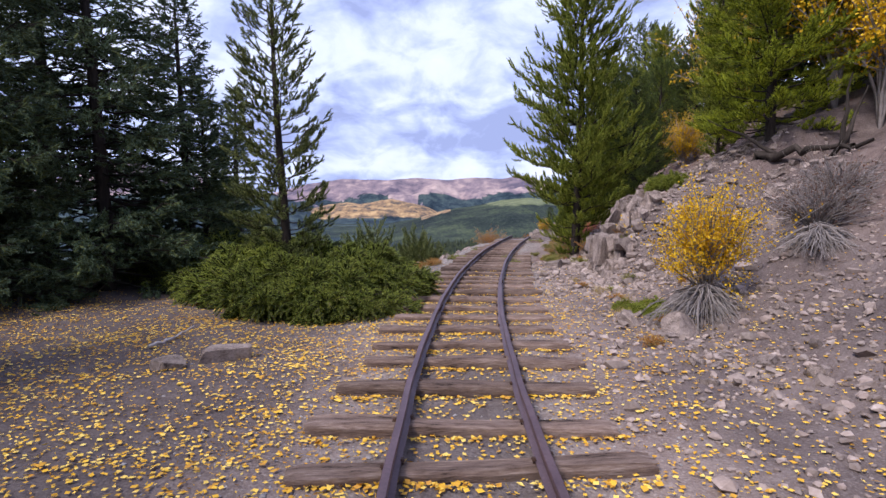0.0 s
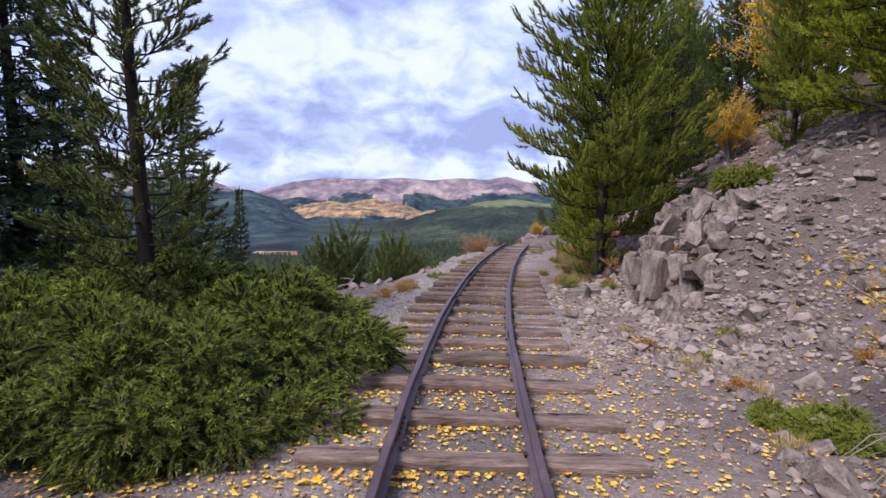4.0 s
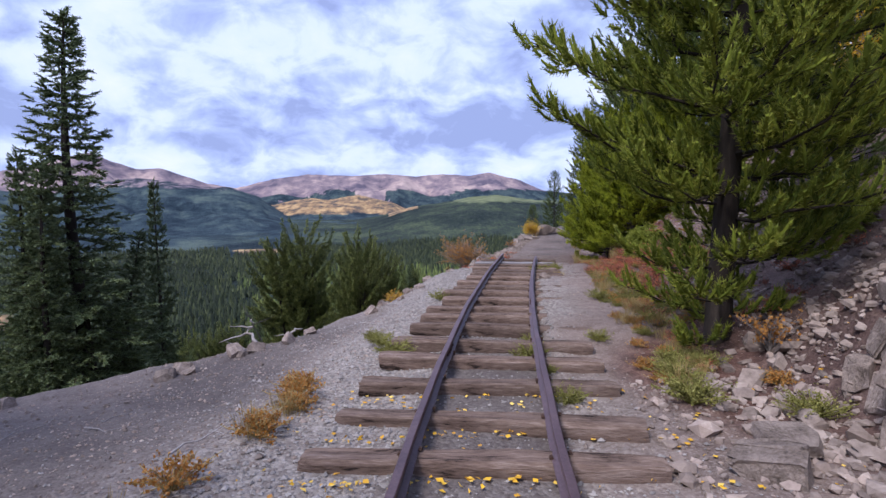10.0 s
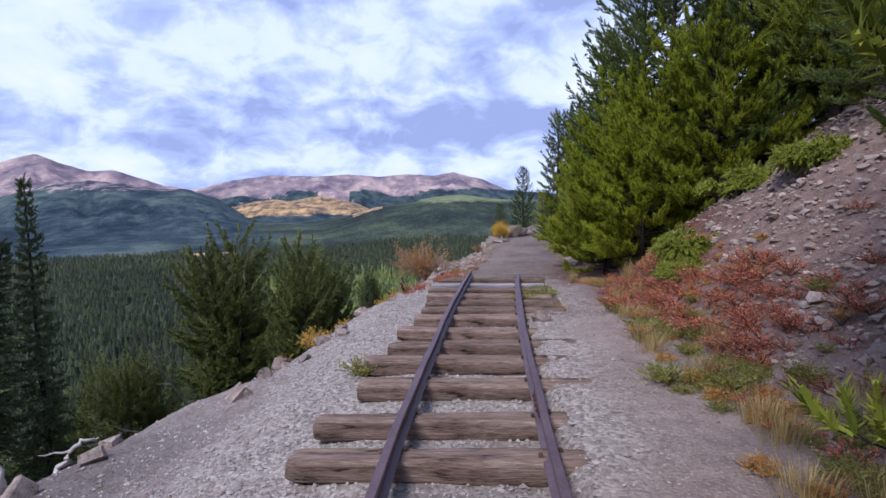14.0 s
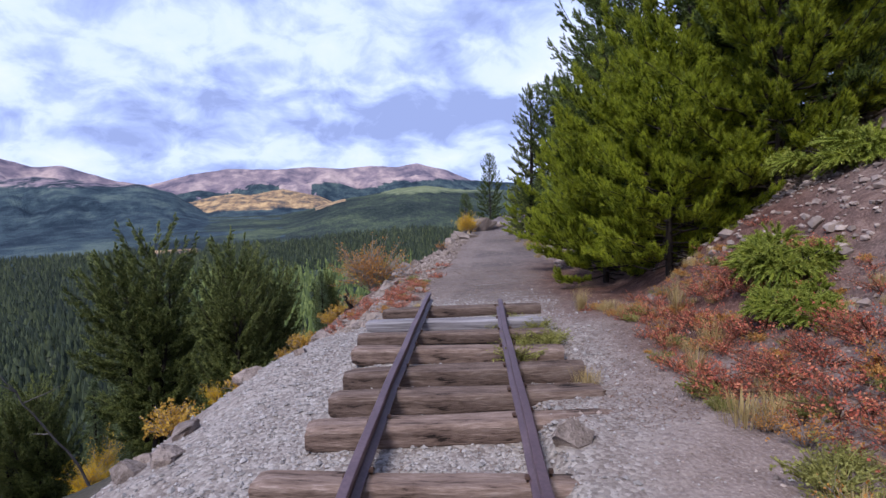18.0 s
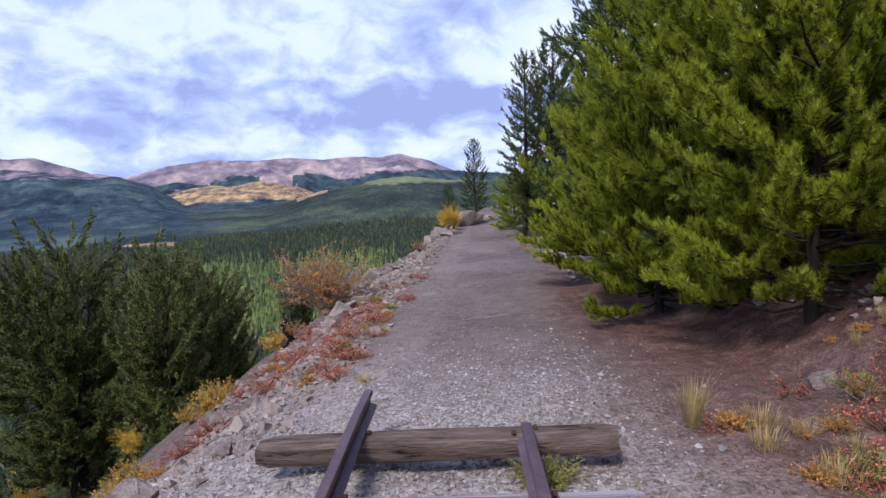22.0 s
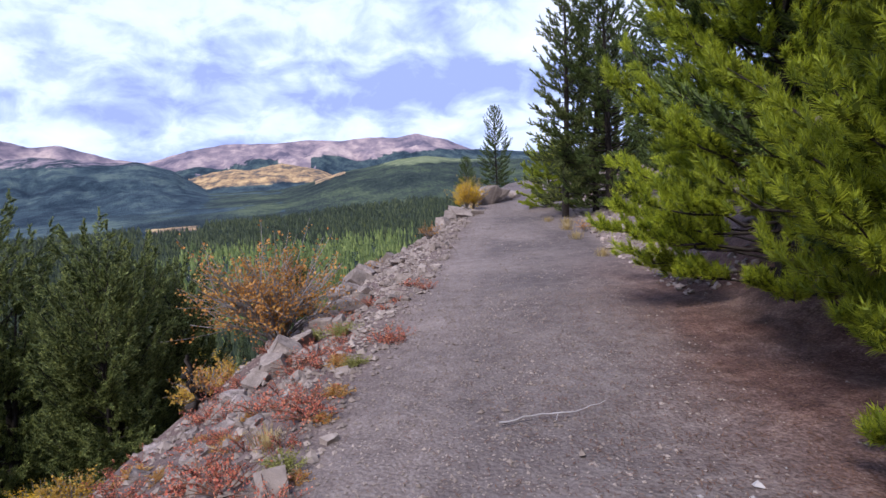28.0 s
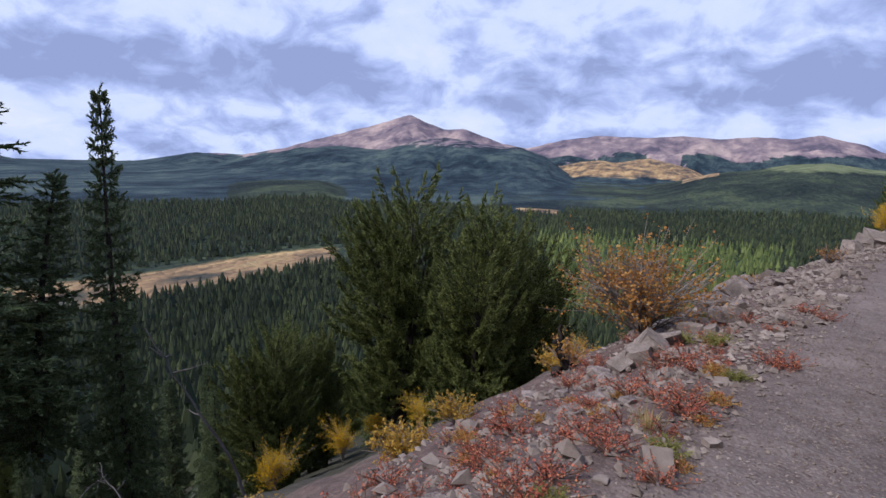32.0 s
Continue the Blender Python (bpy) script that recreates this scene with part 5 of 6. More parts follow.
for x, y, top, s, sq, lean in ((-14.3, 31.65, 3.6, 0.8, 0.95, 0), (-13.1, 31.3, 3.3, 0.78, 1.05, 0), (-12.6, 35.0, 0.5, 0.55, 1.3, -9)):
    plant_tree(K_SPIRE, x, y, x * 70, s, top - 15.0 * s, "spires below the embankment", "spruce_tree", squash=sq, tilt=lean)
for x, y, sc in ((-10.0, 41.5, 0.62), (-14.0, 47.0, 0.8), (-9.0, 53.0, 0.8)):
    plant_limber(x, y, x * 33, sc, group="trees on the slope below")
for x, y, sc in ((-17.0, 52.0, 0.6), (-19.0, 44.0, 0.55), (-5.0, 57.0, 0.6), (-12.5, 58.0, 0.6), (-23.0, 50.0, 0.65)):
    plant_tree(K_SPIRE, x, y, x * 33, sc, group="trees on the slope below", name="spruce_tree")


rng_slope = np.random.default_rng(55)
placed = 0
while placed < 44:
    x, y = rng_slope.uniform(-42, 6), rng_slope.uniform(36, 84)
    d = float(rim_distance(np.array([x]), np.array([y]))[0])
    if 15 < d < 42 and abs(x + 4) + abs(y - 44.5) > 7 and math.hypot(x + 12, y - 36) > 5:
        if placed % 3:
            plant_tree(K_SPIRE, x, y, x * 47, rng_slope.uniform(0.42, 0.62), group="trees on the slope below", name="spruce_tree", squash=1.25)
        else:
            plant_limber(x, y, x * 47, rng_slope.uniform(0.5, 0.8), group="trees on the slope below", squash=0.8)
        placed += 1


def forest(name, mat, label, pale, seed):
    """The woods of the slope and the valley floor, as one mesh of small conifers."""
    r = np.random.default_rng(seed)
    v_all, f_all, base = [], [], 0
    for count, r0, r1, sides, tiers in ((4200, 34, 170, 7, 5), (13000, 170, 420, 5, 3), (20000, 420, 1000, 4, 2)):
        az = np.radians(r.uniform(-74, 24, count))
        rr = np.sqrt(r.uniform(r0 ** 2, r1 ** 2, count))
        x, y = 4 + np.sin(az) * rr, 26 + np.cos(az) * rr
        d = rim_distance(x, y)
        zl, zone = land(np.degrees(az), rr)
        zn = near_height(x, y)
        z = np.where(rr < 300, zn, np.maximum(zn, zl))
        deg = np.degrees(az)
        # where sun falls on the valley woods; trees here take the paler colour
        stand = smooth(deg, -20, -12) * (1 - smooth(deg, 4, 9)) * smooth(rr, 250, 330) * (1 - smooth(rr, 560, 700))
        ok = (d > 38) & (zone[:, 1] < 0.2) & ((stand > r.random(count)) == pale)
        x, y, z, rr = x[ok], y[ok], z[ok], rr[ok]
        n = len(x)
        h = (3.5 + 9.0 * r.random(n) ** 1.1) * (1 - 0.25 * (rr < 60))
        wd = h * r.uniform(0.19, 0.33, n)
        a = 2 * math.pi * np.arange(sides) / sides
        for k in range(tiers):
            lo, hi = 0.06 + 0.86 * k / tiers, min(1.0, 0.06 + 0.86 * k / tiers + 1.55 / (tiers + 0.6))
            rad = wd * (1 - 0.9 * k / tiers)
            jit = r.uniform(0.6, 1.25, (n, sides))
            ring = np.stack((x[:, None] + rad[:, None] * jit * np.cos(a + k), y[:, None] + rad[:, None] * jit * np.sin(a + k),
                             np.repeat((z + lo * h)[:, None], sides, 1) - 0.05 * h[:, None] * r.random((n, sides))), -1)
            tip = np.stack((x + r.normal(0, 0.1, n), y + r.normal(0, 0.1, n), z + hi * h), -1)[:, None]
            v_all.append(np.concatenate((ring, tip), 1).reshape(-1, 3))
            i = np.arange(sides)
            tri = np.stack((i, (i + 1) % sides, np.full(sides, sides)), 1)
            f_all.append((tri[None] + (sides + 1) * np.arange(n)[:, None, None]).reshape(-1, 3) + base)
            base += n * (sides + 1)
    thing(name, mesh_of(name, np.concatenate(v_all), np.concatenate(f_all), mat), label, "forest", kind="stuff")


forest("conifer_forest", M_FOREST, "dense dark green conifer forest filling the valley", False, 77)
forest("young_forest", M_FOREST_SUNLIT, "stand of valley conifers painted pale yellow-green for sunlight", True, 78)


def leaves_at(p, size, r, up=0.0):
    """Small bent leaves, two triangles each, at places p."""
    n = len(p)
    d = unit(r.normal(size=(n, 3)) + np.array((0, 0, up)))
    s = unit(np.cross(d, r.normal(size=(n, 3))))
    q = np.cross(d, s)
    k = size * r.uniform(0.6, 1.3, (n, 1))
    v = np.stack((p - d * k * 0.5, p + s * k * 0.4 + q * k * 0.12, p + d * k * 0.5, p - s * k * 0.4 + q * k * 0.12), 1)
    i = np.arange(n)[:, None] * 4
    return v.reshape(-1, 3), np.concatenate((i + np.array((0, 1, 2)), i + np.array((0, 2, 3))), 1).reshape(-1, 3)


def shrub(stems, h, w, leaves, size, seed, leaf_mat, twig_mat, fork=3, droop=0.0, bare=0.25):
    """Stems from one foot that fork, with leaves along their outer parts."""
    r = np.random.default_rng(seed)
    wood, spots = [], []
    for i in range(stems):
        az = r.uniform(0, 2 * math.pi)
        o = np.array((math.cos(az), math.sin(az), 0)) * w * r.uniform(0.25, 1.0)
        top = o + np.array((0, 0, h * r.uniform(0.55, 1.05) - droop * np.linalg.norm(o)))
        s = np.linspace(0, 1, 6)
        pts = o * (s ** 1.3)[:, None] * 1.0 + np.array((0, 0, 1.0)) * (top[2] * s ** 0.8)[:, None] + r.normal(0, 0.035 * h, (6, 3)) * s[:, None]
        wood.append(tube(pts, 0.011 * h * (1 - 0.8 * s) + 0.0025, 4))
        for k in range(fork):
            u = r.uniform(0.35, 0.85)
            p = np.array([np.interp(u, s, pts[:, c]) for c in range(3)])
            e = p + (unit(pts[-1] - pts[0]) + r.normal(0, 0.55, 3)) * h * r.uniform(0.18, 0.38)
            tw = p + (e - p) * np.linspace(0, 1, 4)[:, None] + r.normal(0, 0.012, (4, 3))
            wood.append(tube(tw, np.linspace(0.006, 0.002, 4) * h, 3))
            spots.append(tw)
        spots.append(pts[2:])
    per = max(1, leaves // len(spots))
    p = []
    for sp in spots:
        u = r.uniform(bare, 1, per) * (len(sp) - 1)
        q = np.stack([np.interp(u, np.arange(len(sp)), sp[:, c]) for c in range(3)], 1)
        p.append(q + r.normal(0, 0.028 * max(h, 0.3), (per, 3)))
    v, f = leaves_at(np.concatenate(p), size, r)
    return mesh_of("stems", *merge(wood), twig_mat, True), mesh_of("leaves", v, f, leaf_mat)


def plant_shrub(meshes, x, y, label, name="shrub", turn=0, scale=1.0, group="", z=None, category="shrub"):
    e = tagged(new(name), label, category, group)
    part("wood", meshes[0], e)
    part("foliage", meshes[1], e)
    zz = float(height(np.array([x]), np.array([y]))[0]) - 0.03 if z is None else z
    e.matrix_world = pose(x, y, zz, 0, 0, turn) @ Matrix.Diagonal((scale, scale, scale, 1))
    return e


def juniper(w, d, h, clumps, seed, mat, inner, length=0.29):
    """A low spreading bush: many domes of feathery plumes with dark gaps between them, over hidden stems."""
    r = np.random.default_rng(seed)
    ca, cq = r.uniform(0, 2 * math.pi, clumps), np.sqrt(r.random(clumps)) * 0.9
    cz = h * np.sqrt(np.clip(1 - cq ** 2.4, 0.05, 1)) * r.uniform(0.25, 1.12, clumps)
    lump = 1 + 0.18 * np.sin(3 * ca + seed) + 0.12 * np.sin(7 * ca + 2 * seed)
    centre = np.stack((np.cos(ca) * cq * lump * w / 2, np.sin(ca) * cq * lump * d / 2, cz), 1)
    tilt = np.stack((np.cos(ca) * cq, np.sin(ca) * cq, np.full(clumps, 0.55)), 1)
    per = 46
    dome = unit(r.normal(size=(clumps, per, 3)) * np.array((1, 1, 0.7)) + tilt[:, None] * 1.3)
    size = r.uniform(0.20, 0.42, (clumps, 1, 1)) * (h / 1.0) ** 0.5
    p = centre[:, None] + dome * size * r.uniform(0.5, 1.0, (clumps, per, 1)) - np.array((0, 0, 0.24))
    way = unit(dome + r.normal(0, 0.22, (clumps, per, 3)) + np.array((0, 0, 0.1)))
    p, way = p.reshape(-1, 3), way.reshape(-1, 3)
    p[:, 2] = np.maximum(p[:, 2], 0.03)
    plumes = shoots(p, way, length * r.uniform(0.55, 1.2, len(p)), 0.052, 44, 0.013, r, 0.36, 1.0, -0.35)
    wood = []
    for i in range(26):
        az = r.uniform(0, 2 * math.pi)
        e = np.array((math.cos(az) * w * 0.42, math.sin(az) * d * 0.42, h * r.uniform(0.2, 0.7)))
        s = np.linspace(0, 1, 5)
        wood.append(tube(e * s[:, None] + r.normal(0, 0.05, (5, 3)), 0.03 * (1 - 0.8 * s), 4))
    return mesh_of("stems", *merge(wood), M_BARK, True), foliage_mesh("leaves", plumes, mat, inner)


J_BIG, J_MID = juniper(2.7, 2.5, 1.0, 46, 1, M_JUNIPER, M_JUNIPER_SHADE), juniper(1.8, 1.4, 0.45, 26, 2, M_JUNIPER_LIGHT, M_SOFT_CORE_SHADE)
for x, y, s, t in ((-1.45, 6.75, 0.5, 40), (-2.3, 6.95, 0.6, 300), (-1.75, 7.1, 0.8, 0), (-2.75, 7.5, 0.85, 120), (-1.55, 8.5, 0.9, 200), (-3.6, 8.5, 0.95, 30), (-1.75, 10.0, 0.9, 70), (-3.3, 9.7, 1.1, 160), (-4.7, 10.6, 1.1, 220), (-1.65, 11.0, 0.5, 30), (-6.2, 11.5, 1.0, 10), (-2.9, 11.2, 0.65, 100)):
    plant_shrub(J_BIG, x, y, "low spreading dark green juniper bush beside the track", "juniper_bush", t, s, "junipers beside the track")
for x, y, s, t in ((6.5, 22.5, 0.5, 0), (6.9, 23.2, 0.65, 70), (8.7, 24.1, 0.8, 140), (8.6, 22.4, 0.7, 20), (6.8, 17.4, 0.9, 100), (6.4, 12.9, 0.7, 40), (3.55, 6.7, 0.42, 15), (3.2, 7.0, 0.3, 80)):
    plant_shrub(J_MID, x, y, "low olive-green juniper growing on the slope", "juniper_bush", t, s, "junipers on the slope")

S_GOLD = shrub(46, 0.42, 0.5, 2600, 0.03, 21, M_GOLD, M_TWIG, 3, 0.15)
S_YELLOW = shrub(34, 1.45, 0.66, 10560, 0.034, 11, M_YELLOW, M_TWIG, 6, 0.1, 0.2)
S_ROOTS = shrub(110, 0.34, 0.85, 60, 0.02, 12, M_YELLOW, M_TWIG, 3, 0.7)
S_ORANGE = shrub(64, 1.35, 1.05, 6200, 0.04, 13, M_ORANGE, M_TWIG, 6, 0.15, 0.5)
S_RED = shrub(20, 0.20, 0.34, 420, 0.019, 14, M_RED, M_RUSTY, 3, 0.1)
S_SAGE = shrub(56, 0.24, 0.30, 1300, 0.02, 15, M_SAGE, M_SAGE, 2, 0.1, 0.1)
S_RUST = shrub(26, 0.35, 0.3, 600, 0.026, 16, M_ORANGE, M_TWIG, 3, 0.1)
def root_fan(count, h, w, seed):
    """Bleached stems that flow down and outwards from a crown to the ground."""
    r = np.random.default_rng(seed)
    out = []
    for i in range(count):
        az, s = r.uniform(0, 2 * math.pi), np.linspace(0, 1, 7)
        o, reach, top = np.array((math.cos(az), math.sin(az), 0)), w * r.uniform(0.35, 1.1), h * r.uniform(0.55, 1.0)
        pts = o * (reach * s ** 0.8)[:, None] + np.array((0, 0, 1.0)) * (top * (1 - s ** 1.7) - 0.05 * s)[:, None] + r.normal(0, 0.018, (7, 3))
        out.append(tube(pts, r.uniform(0.005, 0.012) * (1.1 - 0.8 * s), 4))
    return mesh_of("roots", *merge(out), M_TWIG, True)


S_BRUSH = shrub(120, 0.75, 0.7, 1500, 0.024, 19, M_RUSTY, M_TWIG, 3, 0.25, 0.3)
thing("root_skirt", root_fan(280, 0.55, 0.9, 5), "fan of bare bleached roots and stems under a yellow shrub", "roots", m=pose(3.9, 5.75, float(height(3.9, 5.75)) - 0.02))
thing("root_skirt", root_fan(200, 0.4, 0.8, 6), "tangle of bleached roots below a rust-brown shrub", "roots", m=pose(5.75, 6.1, float(height(5.75, 6.1)) - 0.02))
plant_shrub(S_YELLOW, 3.95, 5.85, "yellow-leaved willow shrub on the scree slope", scale=1.1, z=float(height(3.95, 5.85)) + 0.12)
plant_shrub(S_ROOTS, 6.4, 7.2, "bare grey twiggy shrub on the slope", "bare_shrub", 40, 1.2)
plant_shrub(S_BRUSH, 6.0, 6.5, "twiggy rust-brown shrub on the slope", scale=1.2)
plant_shrub(S_BRUSH, 6.7, 7.0, "twiggy rust-brown shrub on the slope", turn=80, scale=1.2)
plant_shrub(S_YELLOW, 12.6, 23.4, "yellow-leaved shrub above the crag", turn=90, scale=0.9)
plant_shrub(S_YELLOW, 9.4, 19.2, "yellow-leaved shrub above the crag", turn=190, scale=1.25)
plant_shrub(S_ORANGE, 3.35, 35.6, "orange-leaved shrub leaning over the embankment's edge", "orange_shrub", 0, 1.08, z=-1.65)
for x, y, s in ((9.1, 47.4, 0.75), (9.5, 47.9, 0.6)):
    plant_shrub(S_YELLOW, x, y, "small golden shrub at the trail's edge", scale=s)
for x, y, z, s in ((1.0, 26.6, None, 0.8), (0.4, 25.0, None, 0.9), (1.5, 31.6, None, 0.9), (0.6, 30.4, None, 0.8), (2.3, 35.0, None, 1.0), (1.9, 38.2, None, 1.2), (0.9, 32.6, None, 0.7), (1.2, 33.6, None, 0.9), (1.0, 29.0, None, 0.7)):
    plant_shrub(S_GOLD, x, y, "golden shrub on the steep side of the embankment", turn=x * 90, scale=s, group="golden shrubs on the embankment")
for x, y, s in ((1.45, 20.2, 1.0), (4.1, 13.9, 1.0), (3.2, 16.4, 0.7), (4.35, 24.1, 0.9), (4.7, 24.6, 0.8), (4.55, 25.2, 0.7), (4.0, 9.1, 0.8), (4.6, 11.0, 1.0), (3.5, 8.6, 0.7), (5.4, 20.6, 0.7),
                (2.3, 15.4, 0.5), (1.75, 12.2, 0.35), (4.3, 36.0, 0.8), (4.0, 34.3, 0.7), (3.6, 29.3, 0.5), (0.3, 17.6, 0.6), (6.0, 19.4, 0.7), (5.0, 18.4, 0.8), (4.7, 16.6, 0.9), (4.75, 20.6, 1.0), (4.1, 18.9, 0.9), (4.5, 18.6, 1.0), (4.9, 18.9, 0.8), (3.3, 14.3, 1.2), (3.5, 15.0, 1.0), (4.8, 19.7, 0.7), (0.45, 17.0, 0.9),
                (4.5, 32.1, 0.5), (4.4, 33.7, 0.8), (4.05, 30.2, 0.5), (4.08, 23.5, 1.0), (4.62, 23.95, 0.9), (4.62, 24.1, 0.7), (4.48, 25.3, 0.6), (4.22, 24.8, 0.6), (2.4, 16.7, 0.6), (2.25, 14.76, 0.6), (2.23, 15.96, 0.9), (0.65, 16.3, 1.1), (2.27, 14.5, 0.7)):
    plant_shrub(S_SAGE, x, y, "small grey-green herb clump among the stones", "herb_clump", x * 70, s, "herb clumps", category="herb")
for i in range(70):
    y = rng.uniform(16.0, 25.0)
    x = float(np.interp(y, (16, 19, 22, 25), (4.5, 5.0, 5.0, 6.2))) + abs(rng.normal(0, 0.8))
    plant_shrub(S_RED, x, y, "low red-leaved plant on the stony bank", "red_plant", rng.uniform(0, 360), rng.uniform(0.5, 1.15), "red plants on the bank")
for i in range(84):
    y = rng.uniform(18.8, 24.2)
    x = float(np.interp(y, (18.8, 21, 24.2), (5.0, 5.2, 6.0))) + rng.uniform(0, 1.3)
    plant_shrub(S_RED, x, y, "low red-leaved plant on the stony bank", "red_plant", rng.uniform(0, 360), rng.uniform(0.55, 1.2), "red plants on the bank")
for i in range(70):
    y = rng.uniform(16.2, 25.5)
    x = float(np.interp(y, (16, 19, 22, 25), (3.9, 4.3, 4.9, 6.0))) + abs(rng.normal(0, 0.7))
    if i % 2:
        plant_shrub(S_SAGE, x, y, "small grey-green herb clump on the bank", "herb_clump", x * 70, rng.uniform(0.3, 0.7), "herb clumps", category="herb")
    else:
        plant_shrub(S_RUST, x, y, "small rust-coloured herb on the bank", "rust_herb", x * 70, rng.uniform(0.3, 0.7), "rust herbs on the bank", category="herb")
for i in range(64):
    y = rng.uniform(28.2, 35.5)
    x = float(line_x(y)) - 1.3 - rng.uniform(0, 2.3)
    plant_shrub(S_RED, x, y, "low red-leaved plant on the trail's edge", "red_plant", rng.uniform(0, 360), rng.uniform(0.4, 0.95), "red plants along the trail")
for x, y, s in ((2.6, 34.2, 1.2), (3.8, 37.5, 1.0), (5.0, 41.0, 1.0), (4.6, 15.2, 1.3), (4.9, 17.2, 1.0), (4.7, 12.2, 0.9), (5.3, 43.4, 1.1), (10.4, 39.9, 0.9), (6.9, 42.9, 1.3)):
    plant_shrub(S_RUST, x, y, "small rust-coloured bush on stony ground", "rust_bush", x * 50, s)


S_ASPEN = shrub(12, 4.6, 1.3, 6500, 0.085, 17, M_YELLOW, M_TWIG, 9, 0.0, 0.2)
for x, y, sc, t in ((17.6, 26.0, 1.0, 0), (11.0, 18.8, 1.0, 90), (12.9, 21.0, 0.7, 200), (9.9, 10.3, 0.85, 40), (9.5, 11.2, 0.95, 130)):
    plant_shrub(S_ASPEN, x, y, "young aspen with bright yellow autumn leaves on the slope", "aspen_tree", t, sc, "aspens on the slope", category="tree")


for x, y, sc in ((-2.5, 39.5, 0.22), (-0.5, 47.5, 0.3), (-9.5, 45.5, 0.4), (-12.0, 52.0, 0.6), (-5.0, 62.0, 0.8), (-6.5, 38.0, 0.35)):
    plant_shrub(S_ASPEN, x, y, "small golden aspen on the slope below", "aspen_tree", x * 55, sc, "golden aspens below", category="tree")


def grass_clump(blades, h, w, seed):
    r = np.random.default_rng(seed)
    az, l = r.uniform(0, 2 * math.pi, blades), h * r.uniform(0.5, 1.1, blades)
    o = np.stack((np.cos(az), np.sin(az), 0 * az), 1)
    root = o * (w * 0.4 * r.random(blades))[:, None]
    s = np.stack((-np.sin(az), np.cos(az), 0 * az), 1) * 0.0022
    mid = root + o * (l * 0.18)[:, None] + np.array((0, 0, 1.0)) * (l * 0.6)[:, None]
    tip = root + o * (l * r.uniform(0.1, 0.55, blades))[:, None] + np.array((0, 0, 1.0)) * (l * 0.95)[:, None]
    v = np.stack((root - s, root + s, mid + s, mid - s, tip), 1).reshape(-1, 3)
    i = np.arange(blades)[:, None] * 5
    return mesh_of("grass", v, np.concatenate((i + np.array((0, 1, 2)), i + np.array((0, 2, 3)), i + np.array((3, 2, 4))), 1).reshape(-1, 3), M_GRASS)


S_OCHRE = shrub(30, 0.18, 0.26, 700, 0.022, 18, M_ORANGE, M_GRASS, 2, 0.1, 0.1)
for x, y, sc in ((-0.6, 13.1, 1.2), (-0.2, 14.8, 1.3), (-0.3, 15.3, 1.2), (-1.1, 11.9, 1.1), (-1.35, 11.2, 1.2), (-0.3, 13.9, 1.2), (-0.15, 14.5, 1.0), (3.2, 7.6, 0.9), (3.0, 9.3, 0.8), (3.4, 5.9, 0.9), (2.7, 4.6, 0.9), (-1.5, 11.0, 0.9), (4.4, 7.5, 0.8)):
    plant_shrub(S_OCHRE, x, y, "low ochre herb clump fading in autumn", "ochre_herb", x * 90, sc, "ochre herbs", category="herb")

G_TALL, G_LOW = grass_clump(110, 0.55, 0.22, 1), grass_clump(150, 0.20, 0.42, 2)
for x, y, s in ((5.69, 25.55, 0.75), (5.8, 25.7, 0.5), (6.3, 24.2, 0.9), (5.2, 22.3, 0.7)):
    thing("grass_tuft", G_TALL, "tall dry yellow grass tuft beside the trail", "grass", "dry grass tufts", m=pose(x, y, float(height(x, y)), 0, 0, x * 77) @ Matrix.Scale(s, 4))
for x, y, s in ((-0.35, 14.0, 1.1), (-0.2, 14.4, 1.0), (-0.75, 12.6, 1.0), (-0.9, 12.2, 0.8), (3.1, 8.3, 1.0), (3.3, 7.4, 0.9), (3.0, 10.0, 0.8), (2.9, 6.4, 0.8), (-1.0, 10.9, 0.9), (4.2, 16.9, 1.0), (10.2, 40.6, 1.2), (10.6, 41.5, 1.3), (9.7, 38.9, 1.1), (10.4, 42.4, 1.0), (9.2, 36.6, 1.0),
                (5.0, 17.8, 1.2), (5.3, 20.0, 1.1), (2.6, 11.6, 0.6), (4.4, 22.6, 0.8), (5.9, 23.0, 1.2), (4.9, 21.4, 1.0), (3.9, 30.6, 0.7), (3.7, 27.9, 0.6)):
    thing("grass_tuft", G_LOW, "low clump of dry straw-coloured grass", "grass", "dry grass tufts", m=pose(x, y, float(height(x, y)), 0, 0, x * 77) @ Matrix.Scale(s, 4))


for i in range(110):
    y = rng.uniform(20.5, 26.2)
    x = float(np.interp(y, (20.5, 24, 26.2), (4.8, 5.4, 5.9))) + rng.uniform(0, 1.9)
    if i % 3 == 0:
        plant_shrub(S_RED, x, y, "low red-leaved plant among dry needles", "red_plant", x * 77, rng.uniform(0.4, 0.9), "red plants on the bank")
    elif i % 3 == 1:
        plant_shrub(S_OCHRE, x, y, "low ochre herb fading among dry needles", "ochre_herb", x * 90, rng.uniform(0.3, 0.8), "ochre herbs", category="herb")
    else:
        thing("grass_tuft", G_LOW, "low clump of dry straw-coloured grass", "grass", "dry grass tufts", m=pose(x, y, float(height(x, y)), 0, 0, x * 77) @ Matrix.Scale(rng.uniform(0.4, 0.9), 4))
